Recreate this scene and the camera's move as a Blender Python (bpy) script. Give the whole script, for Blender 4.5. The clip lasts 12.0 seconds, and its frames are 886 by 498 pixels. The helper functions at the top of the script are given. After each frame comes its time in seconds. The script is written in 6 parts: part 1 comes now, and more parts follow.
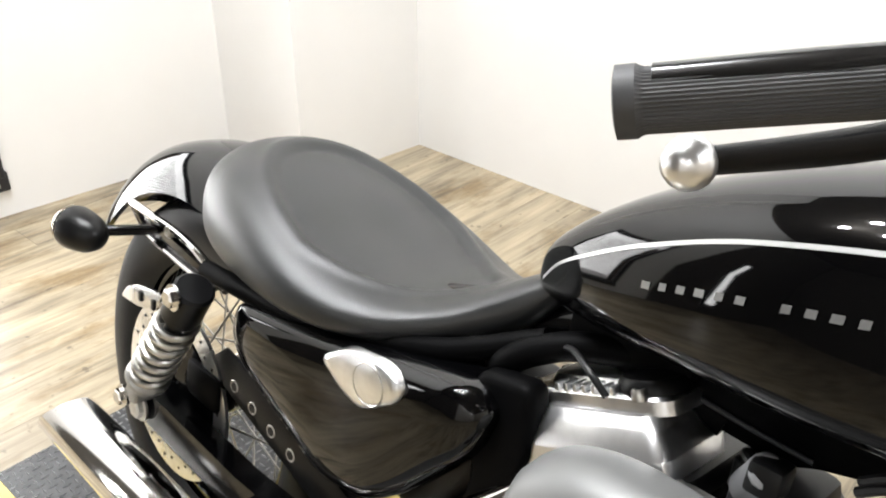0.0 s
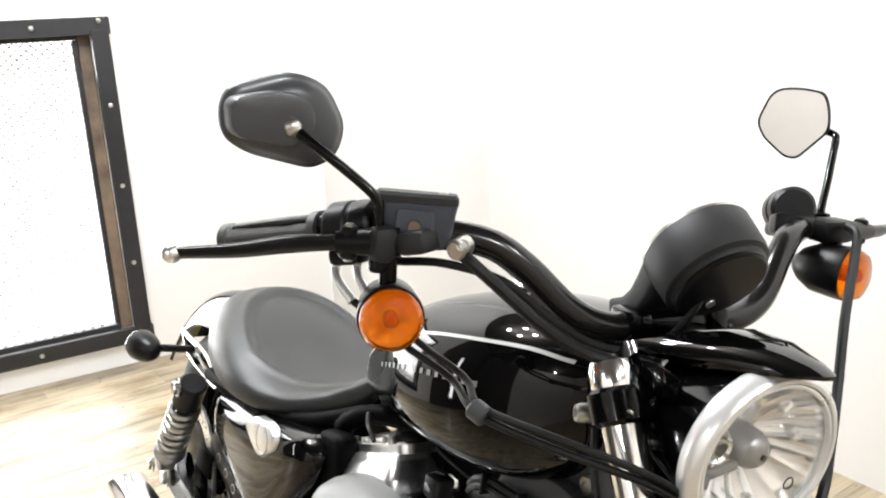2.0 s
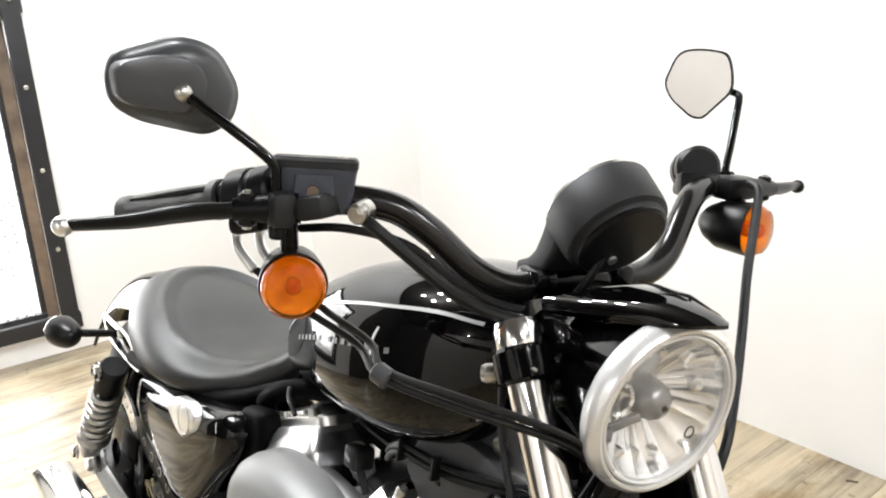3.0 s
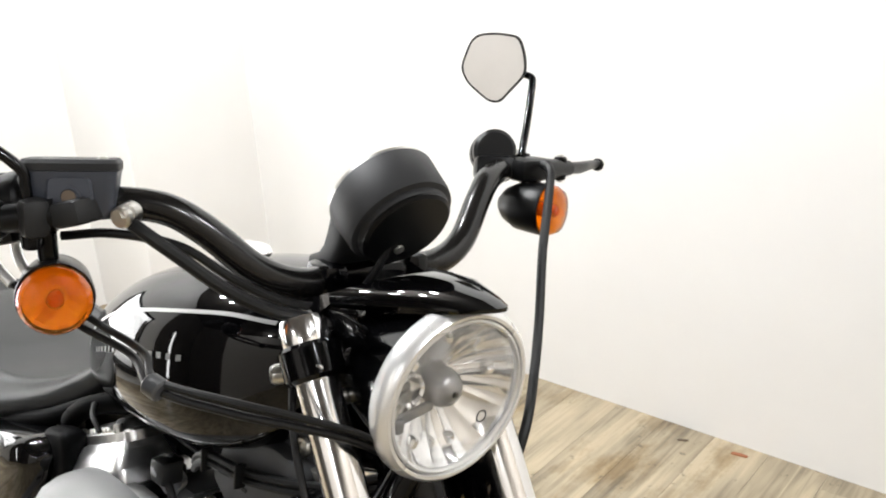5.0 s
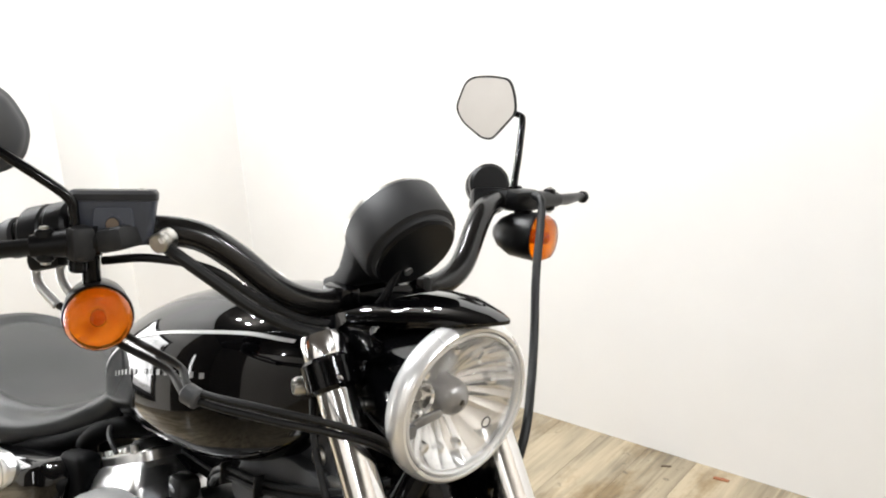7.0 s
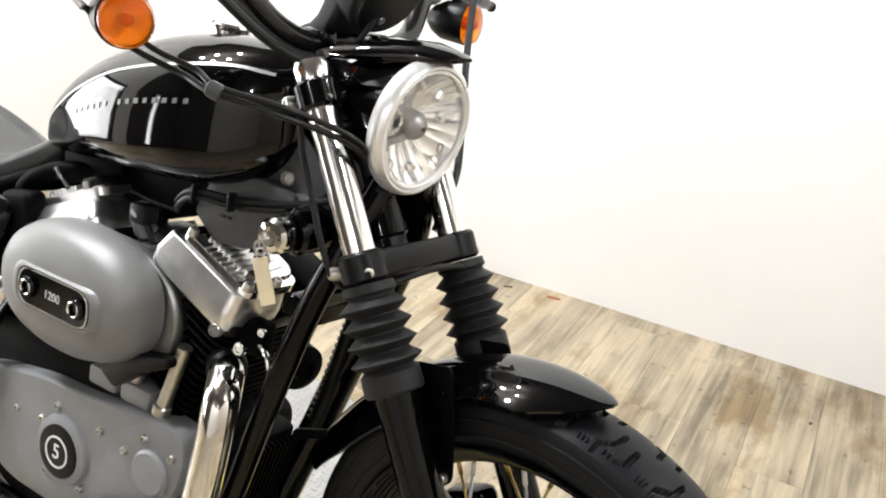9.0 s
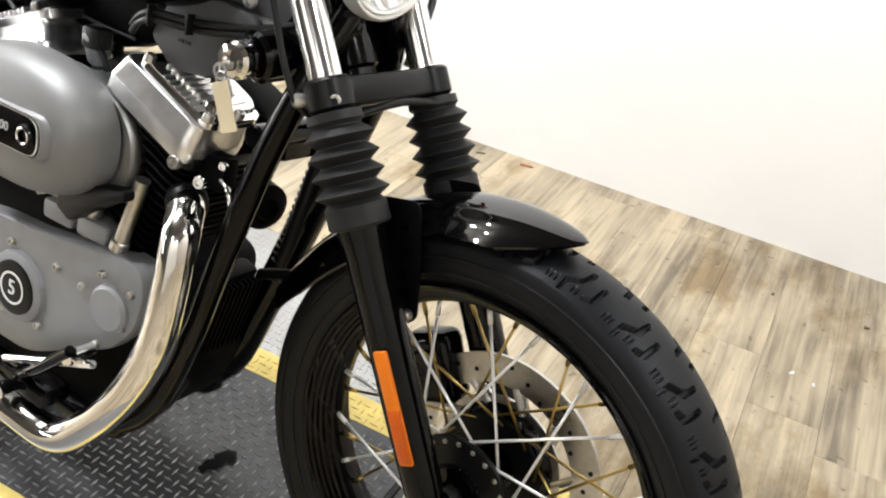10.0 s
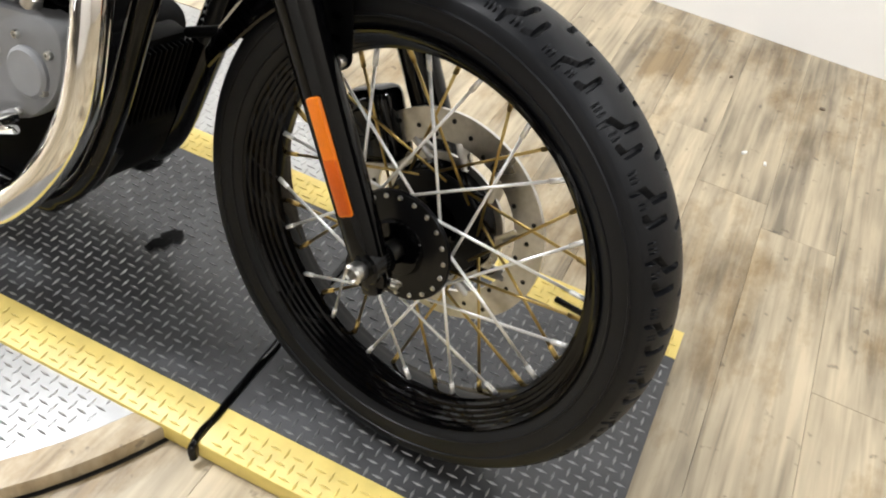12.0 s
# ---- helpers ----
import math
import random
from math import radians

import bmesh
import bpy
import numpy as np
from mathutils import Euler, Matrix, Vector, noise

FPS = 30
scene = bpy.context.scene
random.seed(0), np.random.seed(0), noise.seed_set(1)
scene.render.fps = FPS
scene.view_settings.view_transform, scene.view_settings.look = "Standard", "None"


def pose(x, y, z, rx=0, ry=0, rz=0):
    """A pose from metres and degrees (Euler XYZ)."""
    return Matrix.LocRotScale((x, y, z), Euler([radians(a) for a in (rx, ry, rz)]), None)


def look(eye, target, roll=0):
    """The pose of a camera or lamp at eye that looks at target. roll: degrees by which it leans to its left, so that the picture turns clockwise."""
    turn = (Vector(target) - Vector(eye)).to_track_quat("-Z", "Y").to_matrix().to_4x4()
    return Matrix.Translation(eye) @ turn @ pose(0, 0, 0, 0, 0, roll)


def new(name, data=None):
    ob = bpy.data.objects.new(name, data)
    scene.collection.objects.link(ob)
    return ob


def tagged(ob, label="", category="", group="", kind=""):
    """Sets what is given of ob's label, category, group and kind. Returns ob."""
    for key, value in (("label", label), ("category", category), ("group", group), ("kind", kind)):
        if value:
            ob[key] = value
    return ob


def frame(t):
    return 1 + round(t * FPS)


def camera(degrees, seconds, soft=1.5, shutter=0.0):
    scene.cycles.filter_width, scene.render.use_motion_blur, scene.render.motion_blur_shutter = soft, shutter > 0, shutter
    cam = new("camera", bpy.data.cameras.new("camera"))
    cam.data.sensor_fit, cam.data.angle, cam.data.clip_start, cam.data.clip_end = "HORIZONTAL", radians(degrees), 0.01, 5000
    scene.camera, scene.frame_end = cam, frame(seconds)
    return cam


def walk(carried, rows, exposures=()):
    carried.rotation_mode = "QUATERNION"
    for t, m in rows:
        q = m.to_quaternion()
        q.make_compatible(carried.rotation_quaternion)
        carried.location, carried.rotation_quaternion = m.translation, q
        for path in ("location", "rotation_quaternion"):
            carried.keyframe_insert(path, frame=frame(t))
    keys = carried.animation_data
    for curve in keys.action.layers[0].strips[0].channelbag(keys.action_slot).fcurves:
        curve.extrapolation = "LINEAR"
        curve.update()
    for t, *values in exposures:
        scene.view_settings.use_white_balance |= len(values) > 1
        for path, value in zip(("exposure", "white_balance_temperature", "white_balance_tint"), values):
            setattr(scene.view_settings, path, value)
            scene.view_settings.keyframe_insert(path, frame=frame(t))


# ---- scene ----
cam = camera(54.65, 12.0, soft=2.0)
ROWS = [
    (0.0, 1.0537, -0.4743, 1.1905, 61.029, 0.114, 45.993),
    (0.5, 1.2511, -0.5687, 1.2360, 65.360, 1.960, 51.483),
    (1.0, 1.4731, -0.5099, 1.2428, 67.889, -0.930, 56.501),
    (1.5, 1.6401, -0.4358, 1.2789, 73.766, 0.897, 59.284),
    (2.0, 1.6957, -0.4157, 1.2877, 73.992, 2.445, 58.123),
    (2.5, 1.7081, -0.3972, 1.2778, 72.982, 2.704, 55.498),
    (3.0, 1.7161, -0.3847, 1.2700, 72.444, 3.073, 53.989),
    (5.0, 1.7490, -0.3169, 1.2636, 71.120, 3.557, 44.194),
    (5.5, 1.7532, -0.3091, 1.2748, 72.507, 3.742, 43.492),
    (6.0, 1.7593, -0.3063, 1.2809, 73.077, 4.263, 43.216),
    (6.5, 1.7723, -0.3196, 1.2797, 74.289, 4.375, 44.094),
    (8.5, 1.8075, -0.6754, 1.2123, 69.071, -2.650, 32.688),
    (9.0, 1.8064, -0.6812, 1.1835, 65.928, -4.315, 32.595),
    (9.5, 1.8049, -0.6786, 1.1532, 61.993, -5.775, 32.729),
    (10.0, 1.8101, -0.6698, 1.1180, 58.164, -6.808, 31.792),
    (10.5, 1.8200, -0.6665, 1.0897, 54.745, -7.841, 31.276),
    (11.0, 1.8330, -0.6644, 1.0641, 51.603, -8.364, 30.626),
    (11.5, 1.8499, -0.6662, 1.0400, 48.544, -8.615, 30.028),
    (12.0, 1.8553, -0.6676, 1.0350, 46.602, -7.406, 29.339),
]
walk(cam, [(t, pose(*r)) for t, *r in ROWS], [(0.0, 0.1), (0.5, 0.22), (1.0, 0.36), (1.5, 0.2), (3.0, 0.16), (5.0, 0.04), (6.5, 0.0), (8.5, 0.28), (9.5, 0.36), (10.5, 0.40), (12.0, 0.36)])
LEAN, STEER = 12.09, -7.17

# ---- light ----
FLOOR_Z = -0.035
world = bpy.data.worlds.new("room_air")
scene.world = world
world.use_nodes = True
world.node_tree.nodes["Background"].inputs[0].default_value = (0.9, 0.95, 1.0, 1)
world.node_tree.nodes["Background"].inputs[1].default_value = 0.05


def area(name, eye, target, sx, sy, watts, colour=(1, 0.95, 0.88)):
    d = bpy.data.lights.new(name, "AREA")
    d.shape, d.size, d.size_y, d.energy, d.color = "RECTANGLE", sx, sy, watts, colour
    ob = new(name, d)
    ob.matrix_world = look(eye, target)
    return ob


CEIL = 2.9


def bulb(x, y, z, watts, r=0.045, colour=(0.955, 0.975, 1.0)):
    d = bpy.data.lights.new("ceiling_and_fill_bulb", "POINT")
    d.energy, d.shadow_soft_size, d.color = watts, r, colour
    ob = new("ceiling_and_fill_bulb", d)
    ob.location = (x, y, z)


# a cluster of bulbs over the bike, others along the room
for x, y in ((-0.5, -0.4), (-0.1, -0.6), (-0.2, -0.05), (0.2, -0.3), (0.15, 0.3)):
    bulb(x, y, 2.72, 62)
# the two at y < -3 are added fill that brightens the unseen front walls
for x, y in ((3.0, 0.7), (3.3, -0.3), (2.9, -3.3), (1.0, -3.4)):
    bulb(x, y, 2.72, 60 if y > -1 else 40 if x > 2 else 16)
area("window_light", (-1.79, -0.46, 0.68), (0.0, -0.46, 0.2), 1.28, 1.1, 36, (1, 1, 1))
area("slit_window_light", (-1.70, -2.30, 0.76), (0.9, -0.15, 0.85), 0.14, 1.2, 6, (1, 1, 1))

# ---- materials ----
def mat(name, colour, rough=0.5, metal=0.0, vary=0.12, scale=30.0, bump=0.0, bump_scale=200.0, coat=0.0, stains=0.0, rough_vary=0.1, spec=0.5):
    m = bpy.data.materials.new(name)
    m.use_nodes = True
    t = m.node_tree
    n, l = t.nodes, t.links
    b = n["Principled BSDF"]
    b.inputs["Metallic"].default_value = metal
    b.inputs["Coat Weight"].default_value = coat
    b.inputs["Coat Roughness"].default_value = 0.03
    b.inputs["Specular IOR Level"].default_value = spec
    co = n.new("ShaderNodeTexCoord")
    nz = n.new("ShaderNodeTexNoise")
    nz.inputs["Scale"].default_value, nz.inputs["Detail"].default_value = scale, 6
    l.new(co.outputs["Object"], nz.inputs["Vector"])
    big = n.new("ShaderNodeTexNoise")
    big.inputs["Scale"].default_value, big.inputs["Detail"].default_value = scale / 9, 3
    l.new(co.outputs["Object"], big.inputs["Vector"])
    add = n.new("ShaderNodeMath")
    add.operation = "ADD"
    l.new(nz.outputs["Fac"], add.inputs[0])
    l.new(big.outputs["Fac"], add.inputs[1])
    ramp = n.new("ShaderNodeMapRange")
    ramp.inputs["From Min"].default_value, ramp.inputs["From Max"].default_value = 0.6, 1.4
    ramp.inputs["To Min"].default_value, ramp.inputs["To Max"].default_value = 1 - vary, 1 + vary
    l.new(add.outputs[0], ramp.inputs["Value"])
    mul = n.new("ShaderNodeVectorMath")
    mul.operation = "SCALE"
    mul.inputs[0].default_value = colour
    l.new(ramp.outputs["Result"], mul.inputs["Scale"])
    l.new(mul.outputs["Vector"], b.inputs["Base Color"])
    rr = n.new("ShaderNodeMapRange")
    rr.inputs["From Min"].default_value, rr.inputs["From Max"].default_value = 0.3, 0.7
    rr.inputs["To Min"].default_value, rr.inputs["To Max"].default_value = max(rough * (1 - rough_vary), 0.01), min(rough * (1 + rough_vary), 1)
    l.new(big.outputs["Fac"], rr.inputs["Value"])
    l.new(rr.outputs["Result"], b.inputs["Roughness"])
    if bump:
        f = n.new("ShaderNodeTexNoise")
        f.inputs["Scale"].default_value, f.inputs["Detail"].default_value = bump_scale, 4
        l.new(co.outputs["Object"], f.inputs["Vector"])
        bp = n.new("ShaderNodeBump")
        bp.inputs["Strength"].default_value, bp.inputs["Distance"].default_value = bump, 0.002
        l.new(f.outputs["Fac"], bp.inputs["Height"])
        l.new(bp.outputs["Normal"], b.inputs["Normal"])
    return m


PAINT = mat("gloss_black_paint", (0.0012, 0.0012, 0.0014), 0.04, spec=0.42, vary=0.2)
RIMBLACK = mat("gloss_black_rim_enamel", (0.0010, 0.0010, 0.0012), 0.06, spec=0.2, vary=0.2)
SATIN = mat("satin_black_powder_coat", (0.0030, 0.0030, 0.0033), 0.34, spec=0.22, vary=0.2, bump=0.05, bump_scale=900)
FINBLACK = mat("flat_black_engine_paint", (0.0015, 0.0015, 0.0017), 0.5, spec=0.05, vary=0.3, bump=0.06, bump_scale=800)
BLACK = mat("gloss_black_powder_coat", (0.0012, 0.0012, 0.0014), 0.09, spec=0.26, vary=0.2, bump=0.02, bump_scale=400)
DARK = mat("dark_plastic", (0.017, 0.0172, 0.018), 0.50, spec=0.3, vary=0.25, bump=0.08, bump_scale=1200)
GREYBLUE = mat("dark_cast_housing", (0.048, 0.054, 0.070), 0.42, vary=0.15, bump=0.06, bump_scale=900)
CHROME = mat("chrome", (0.84, 0.83, 0.81), 0.09, 1.0, vary=0.04)
BOWL = mat("headlamp_reflector", (0.93, 0.92, 0.90), 0.10, 0.85, vary=0.03)
POLISHED = mat("polished_aluminium", (0.90, 0.90, 0.90), 0.29, 1.0, vary=0.3, scale=28, bump=0.03, bump_scale=300)
ALU = mat("cast_aluminium", (0.42, 0.42, 0.41), 0.42, 1.0, vary=0.15, scale=80, bump=0.1, bump_scale=600)
STEEL = mat("zinc_plated_steel", (0.55, 0.54, 0.51), 0.3, 1.0, vary=0.2, scale=120)
GREYCOAT = mat("grey_wrinkle_powder_coat", (0.20, 0.20, 0.198), 0.46, 0.30, vary=0.06, bump=0.12, bump_scale=1500)
ENGINE = mat("dark_grey_engine_coat", (0.265, 0.27, 0.28), 0.45, 0.25, vary=0.1, bump=0.12, bump_scale=1300)
RUBBER = mat("black_tyre_rubber", (0.0045, 0.0050, 0.0064), 0.46, spec=0.24, vary=0.25, scale=60, bump=0.12, bump_scale=700)
BOOT = mat("black_rubber_boot", (0.0125, 0.0125, 0.0130), 0.55, spec=0.3, vary=0.2, scale=50, bump=0.08, bump_scale=500)
LEATHER = mat("black_seat_vinyl", (0.0115, 0.0125, 0.0122), 0.37, spec=0.72, vary=0.12, scale=60, bump=0.25, bump_scale=650)
HOSE = mat("black_hose", (0.004, 0.004, 0.0042), 0.4, spec=0.3, vary=0.2)
WALLPAINT = mat("white_wall_paint", (0.80, 0.79, 0.77), 0.6, vary=0.02, scale=6, bump=0.05, bump_scale=120)
# tone of walls and ceiling out of view, dark for what the gloss reflects
UNSEENDARK = mat("dark_unseen_wall_tone", (0.055, 0.048, 0.04), 0.8, vary=0.1, scale=5, bump=0.1, bump_scale=80)
# the lens's orange glow is put into the colour of the bowl
AMBERBOWL = mat("amber_lit_reflector", (1.0, 0.70, 0.28), 0.18, 0.5, vary=0.15, scale=120)
GRIP = mat("grey_black_grip_rubber", (0.05, 0.05, 0.051), 0.5, vary=0.15, scale=80, bump=0.05, bump_scale=600)
# tones of two walls out of view, light for what mirror and chrome reflect
FARWALL = mat("beige_unseen_wall_tone", (0.42, 0.38, 0.33), 0.7, vary=0.08, scale=5, bump=0.1, bump_scale=80)
PALEWALL = mat("pale_unseen_wall_tone", (0.60, 0.57, 0.53), 0.7, vary=0.06, scale=5, bump=0.1, bump_scale=80)
GREYPLASTIC = mat("grey_black_plastic", (0.048, 0.049, 0.052), 0.48, spec=0.4, vary=0.2, bump=0.08, bump_scale=900)
MIRRORBACK = mat("gloss_dark_grey_housing", (0.050, 0.052, 0.056), 0.3, vary=0.1)
LETTER = mat("grey_letter_decal", (0.20, 0.20, 0.198), 0.3, 0.3, vary=0.03)
SHIELD = mat("grey_bulb_shield", (0.27, 0.265, 0.26), 0.28, 0.5, vary=0.1)
AMBER = mat("amber_lens", (0.42, 0.07, 0.004), 0.12, vary=0.1, scale=150, coat=0.5)
ORANGE = mat("orange_reflector", (0.66, 0.16, 0.004), 0.35, spec=0.3, vary=0.1, scale=300, bump=0.2, bump_scale=900)
BARBLACK = mat("sheen_black_bar_coat", (0.006, 0.0056, 0.0052), 0.20, vary=0.2, scale=20)
DEEPORANGE = mat("deep_orange_reflector", (0.50, 0.085, 0.003), 0.3, spec=0.3, vary=0.15, scale=300, bump=0.25, bump_scale=700)
HARDCHROME = mat("hard_chrome", (0.95, 0.94, 0.93), 0.13, 1.0, vary=0.04)
SATINCHROME = mat("satin_chrome", (0.90, 0.90, 0.89), 0.28, 0.6, vary=0.04)
SILVERPAINT = mat("silver_decal", (0.55, 0.55, 0.54), 0.3, 0.4, vary=0.03)
WHITEPAINT = mat("white_mark", (0.75, 0.75, 0.73), 0.4, vary=0.05)
YELLOW = mat("worn_yellow_paint", (0.68, 0.53, 0.15), 0.4, vary=0.2, scale=25, bump=0.1, bump_scale=300)
TREADBAR = mat("worn_tread_bars", (0.30, 0.305, 0.31), 0.35, 0.6, vary=0.35, scale=40)
PLATE = mat("dark_steel_tread_plate", (0.062, 0.063, 0.066), 0.42, 0.35, vary=0.3, scale=22, bump=0.1, bump_scale=300, rough_vary=0.25)
SILVERPLATE = mat("aluminium_tread_plate", (0.40, 0.40, 0.395), 0.32, 0.9, vary=0.12, scale=22, bump=0.06, bump_scale=300)
FRAMEBLACK = mat("black_steel_frame", (0.02, 0.02, 0.022), 0.45, 0.2, vary=0.25, scale=20)
OLDWOOD = mat("weathered_wood", (0.135, 0.098, 0.068), 0.7, vary=0.75, scale=14, bump=0.3, bump_scale=60)
CHIP = mat("reddish_wood_chip", (0.35, 0.13, 0.06), 0.7, vary=0.2)
CARD = mat("cream_card", (0.72, 0.62, 0.42), 0.7, vary=0.08)
# bright spoke metal with the yellow edge's reflection put into its colour
YELLOWGLINT = mat("spoke_mirroring_yellow", (0.50, 0.36, 0.13), 0.3, 1.0, vary=0.15)
PLANK = mat("oak_vinyl_plank", (0.42, 0.31, 0.19), 0.38, vary=0.25, scale=14)


def plank_nodes(m):
    t = m.node_tree
    n, l = t.nodes, t.links
    b = n["Principled BSDF"]
    info = n.new("ShaderNodeObjectInfo")
    co = n.new("ShaderNodeTexCoord")
    off = n.new("ShaderNodeVectorMath")
    off.operation = "SCALE"
    off.inputs[0].default_value = (31, 17, 5)
    l.new(info.outputs["Random"], off.inputs["Scale"])
    add = n.new("ShaderNodeVectorMath")
    l.new(co.outputs["Object"], add.inputs[0])
    l.new(off.outputs["Vector"], add.inputs[1])
    mp = n.new("ShaderNodeMapping")
    mp.inputs["Scale"].default_value = (55, 2.6, 1)
    l.new(add.outputs["Vector"], mp.inputs["Vector"])
    g = n.new("ShaderNodeTexNoise")
    g.inputs["Scale"].default_value, g.inputs["Detail"].default_value, g.inputs["Distortion"].default_value = 1.0, 9, 0.8
    l.new(mp.outputs["Vector"], g.inputs["Vector"])
    mp2 = n.new("ShaderNodeMapping")
    mp2.inputs["Scale"].default_value = (11, 2.4, 1)
    l.new(add.outputs["Vector"], mp2.inputs["Vector"])
    blot = n.new("ShaderNodeTexNoise")
    blot.inputs["Scale"].default_value, blot.inputs["Detail"].default_value = 1.3, 5
    l.new(mp2.outputs["Vector"], blot.inputs["Vector"])
    ramp = n.new("ShaderNodeValToRGB")
    e = ramp.color_ramp.elements
    e[0].position, e[0].color = 0.36, (0.16, 0.132, 0.092, 1)
    e[1].position, e[1].color = 0.64, (0.52, 0.435, 0.30, 1)
    k = ramp.color_ramp.elements.new(0.5)
    k.color = (0.37, 0.308, 0.212, 1)
    mixf = n.new("ShaderNodeMath")
    mixf.operation = "MULTIPLY_ADD"
    mixf.inputs[1].default_value, mixf.inputs[2].default_value = 0.42, 0.0
    l.new(g.outputs["Fac"], mixf.inputs[0])
    m2 = n.new("ShaderNodeMath")
    m2.operation = "MULTIPLY_ADD"
    m2.inputs[1].default_value = 0.5
    l.new(blot.outputs["Fac"], m2.inputs[0])
    l.new(mixf.outputs[0], m2.inputs[2])
    m3 = n.new("ShaderNodeMath")
    m3.operation = "MULTIPLY_ADD"
    m3.inputs[1].default_value = 0.10
    l.new(info.outputs["Random"], m3.inputs[0])
    l.new(m2.outputs[0], m3.inputs[2])
    l.new(m3.outputs[0], ramp.inputs["Fac"])
    spots = n.new("ShaderNodeTexNoise")
    spots.inputs["Scale"].default_value, spots.inputs["Detail"].default_value = 34, 5
    l.new(add.outputs["Vector"], spots.inputs["Vector"])
    keep = n.new("ShaderNodeMapRange")
    keep.inputs["From Min"].default_value, keep.inputs["From Max"].default_value = 0.66, 0.71
    keep.inputs["To Min"].default_value, keep.inputs["To Max"].default_value = 1.0, 0.55
    l.new(spots.outputs["Fac"], keep.inputs["Value"])
    dark = n.new("ShaderNodeVectorMath")
    dark.operation = "SCALE"
    l.new(ramp.outputs["Color"], dark.inputs[0])
    l.new(keep.outputs["Result"], dark.inputs["Scale"])
    # brown worn patches that run over several planks
    geo = n.new("ShaderNodeNewGeometry")
    mp3 = n.new("ShaderNodeMapping")
    mp3.inputs["Scale"].default_value = (3.4, 1.5, 1)
    l.new(geo.outputs["Position"], mp3.inputs["Vector"])
    wear = n.new("ShaderNodeTexNoise")
    wear.inputs["Scale"].default_value, wear.inputs["Detail"].default_value, wear.inputs["Roughness"].default_value = 1.6, 10, 0.68
    l.new(mp3.outputs["Vector"], wear.inputs["Vector"])
    fac = n.new("ShaderNodeMapRange")
    fac.inputs["From Min"].default_value, fac.inputs["From Max"].default_value = 0.50, 0.64
    l.new(wear.outputs["Fac"], fac.inputs["Value"])
    mixc = n.new("ShaderNodeMix")
    mixc.data_type, mixc.blend_type = "RGBA", "MULTIPLY"
    for sock in mixc.inputs:
        if sock.name == "A" and sock.type == "RGBA":
            l.new(dark.outputs["Vector"], sock)
        if sock.name == "B" and sock.type == "RGBA":
            sock.default_value = (0.60, 0.51, 0.38, 1)
    l.new(fac.outputs["Result"], mixc.inputs["Factor"])
    for sock in mixc.outputs:
        if sock.type == "RGBA":
            l.new(sock, b.inputs["Base Color"])
    bp = n.new("ShaderNodeBump")
    bp.inputs["Strength"].default_value, bp.inputs["Distance"].default_value = 0.15, 0.001
    l.new(g.outputs["Fac"], bp.inputs["Height"])
    l.new(bp.outputs["Normal"], b.inputs["Normal"])


plank_nodes(PLANK)


def glass(name, colour, rough=0.0):
    m = bpy.data.materials.new(name)
    m.use_nodes = True
    b = m.node_tree.nodes["Principled BSDF"]
    b.inputs["Base Color"].default_value = (*colour, 1)
    b.inputs["Roughness"].default_value = rough
    b.inputs["Transmission Weight"].default_value = 1.0
    b.inputs["IOR"].default_value = 1.45
    return m


LENS = glass("clear_lens_glass", (1, 1, 1), 0.02)
MIRROR = mat("mirror_glass", (0.9, 0.9, 0.9), 0.01, 1.0, vary=0.0)
SIGNALBLACK = mat("black_signal_housing", (0.004, 0.004, 0.0042), 0.32, spec=0.3, vary=0.1)
AMBERGLASS = glass("amber_glass", (1.0, 0.27, 0.003), 0.02)
AMBERGLASS.node_tree.nodes["Principled BSDF"].inputs["Transmission Weight"].default_value = 0.87


def glow(name, colour, strength):
    m = bpy.data.materials.new(name)
    m.use_nodes = True
    b = m.node_tree.nodes["Principled BSDF"]
    b.inputs["Base Color"].default_value = (*colour, 1)
    b.inputs["Emission Color"].default_value = (*colour, 1)
    b.inputs["Emission Strength"].default_value = strength
    return m


DAYLIGHT = glow("bright_outside", (1, 1, 1), 1.25)

# ---- building helpers ----
def part(name, bm, material, parent=None, label="", smooth=35, local=None):
    """Links a bmesh as one mesh object, under a thing or a part."""
    me = bpy.data.meshes.new(name)
    bmesh.ops.recalc_face_normals(bm, faces=bm.faces)
    bm.to_mesh(me)
    bm.free()
    for m in material if isinstance(material, (list, tuple)) else [material]:
        me.materials.append(m)
    if smooth:
        me.shade_smooth()
        me.set_sharp_from_angle(angle=radians(smooth))
    ob = new(name, me)
    ob.parent = parent
    if local is not None:
        ob.matrix_basis = local
    if label:
        tagged(ob, label)
    return ob


def thing(name, label, category, at=None, group="", kind=""):
    ob = new(name)
    if at is not None:
        ob.matrix_basis = at
    return tagged(ob, label, category, group, kind)


def join(*bms):
    out = bms[0]
    for b in bms[1:]:
        me = bpy.data.meshes.new("tmp")
        b.to_mesh(me)
        b.free()
        out.from_mesh(me)
        bpy.data.meshes.remove(me)
    return out


def moved(bm, m):
    bmesh.ops.transform(bm, matrix=m, verts=bm.verts)
    return bm


def box(c, s, bevel=0.0, seg=2, m=None):
    bm = bmesh.new()
    bmesh.ops.create_cube(bm, size=1, matrix=Matrix.Diagonal((*s, 1)))
    if bevel:
        bmesh.ops.bevel(bm, geom=bm.edges[:], offset=min(bevel, min(s) * 0.49), segments=seg, profile=0.5, affect="EDGES")
    return moved(bm, Matrix.Translation(c) @ (m or Matrix()))


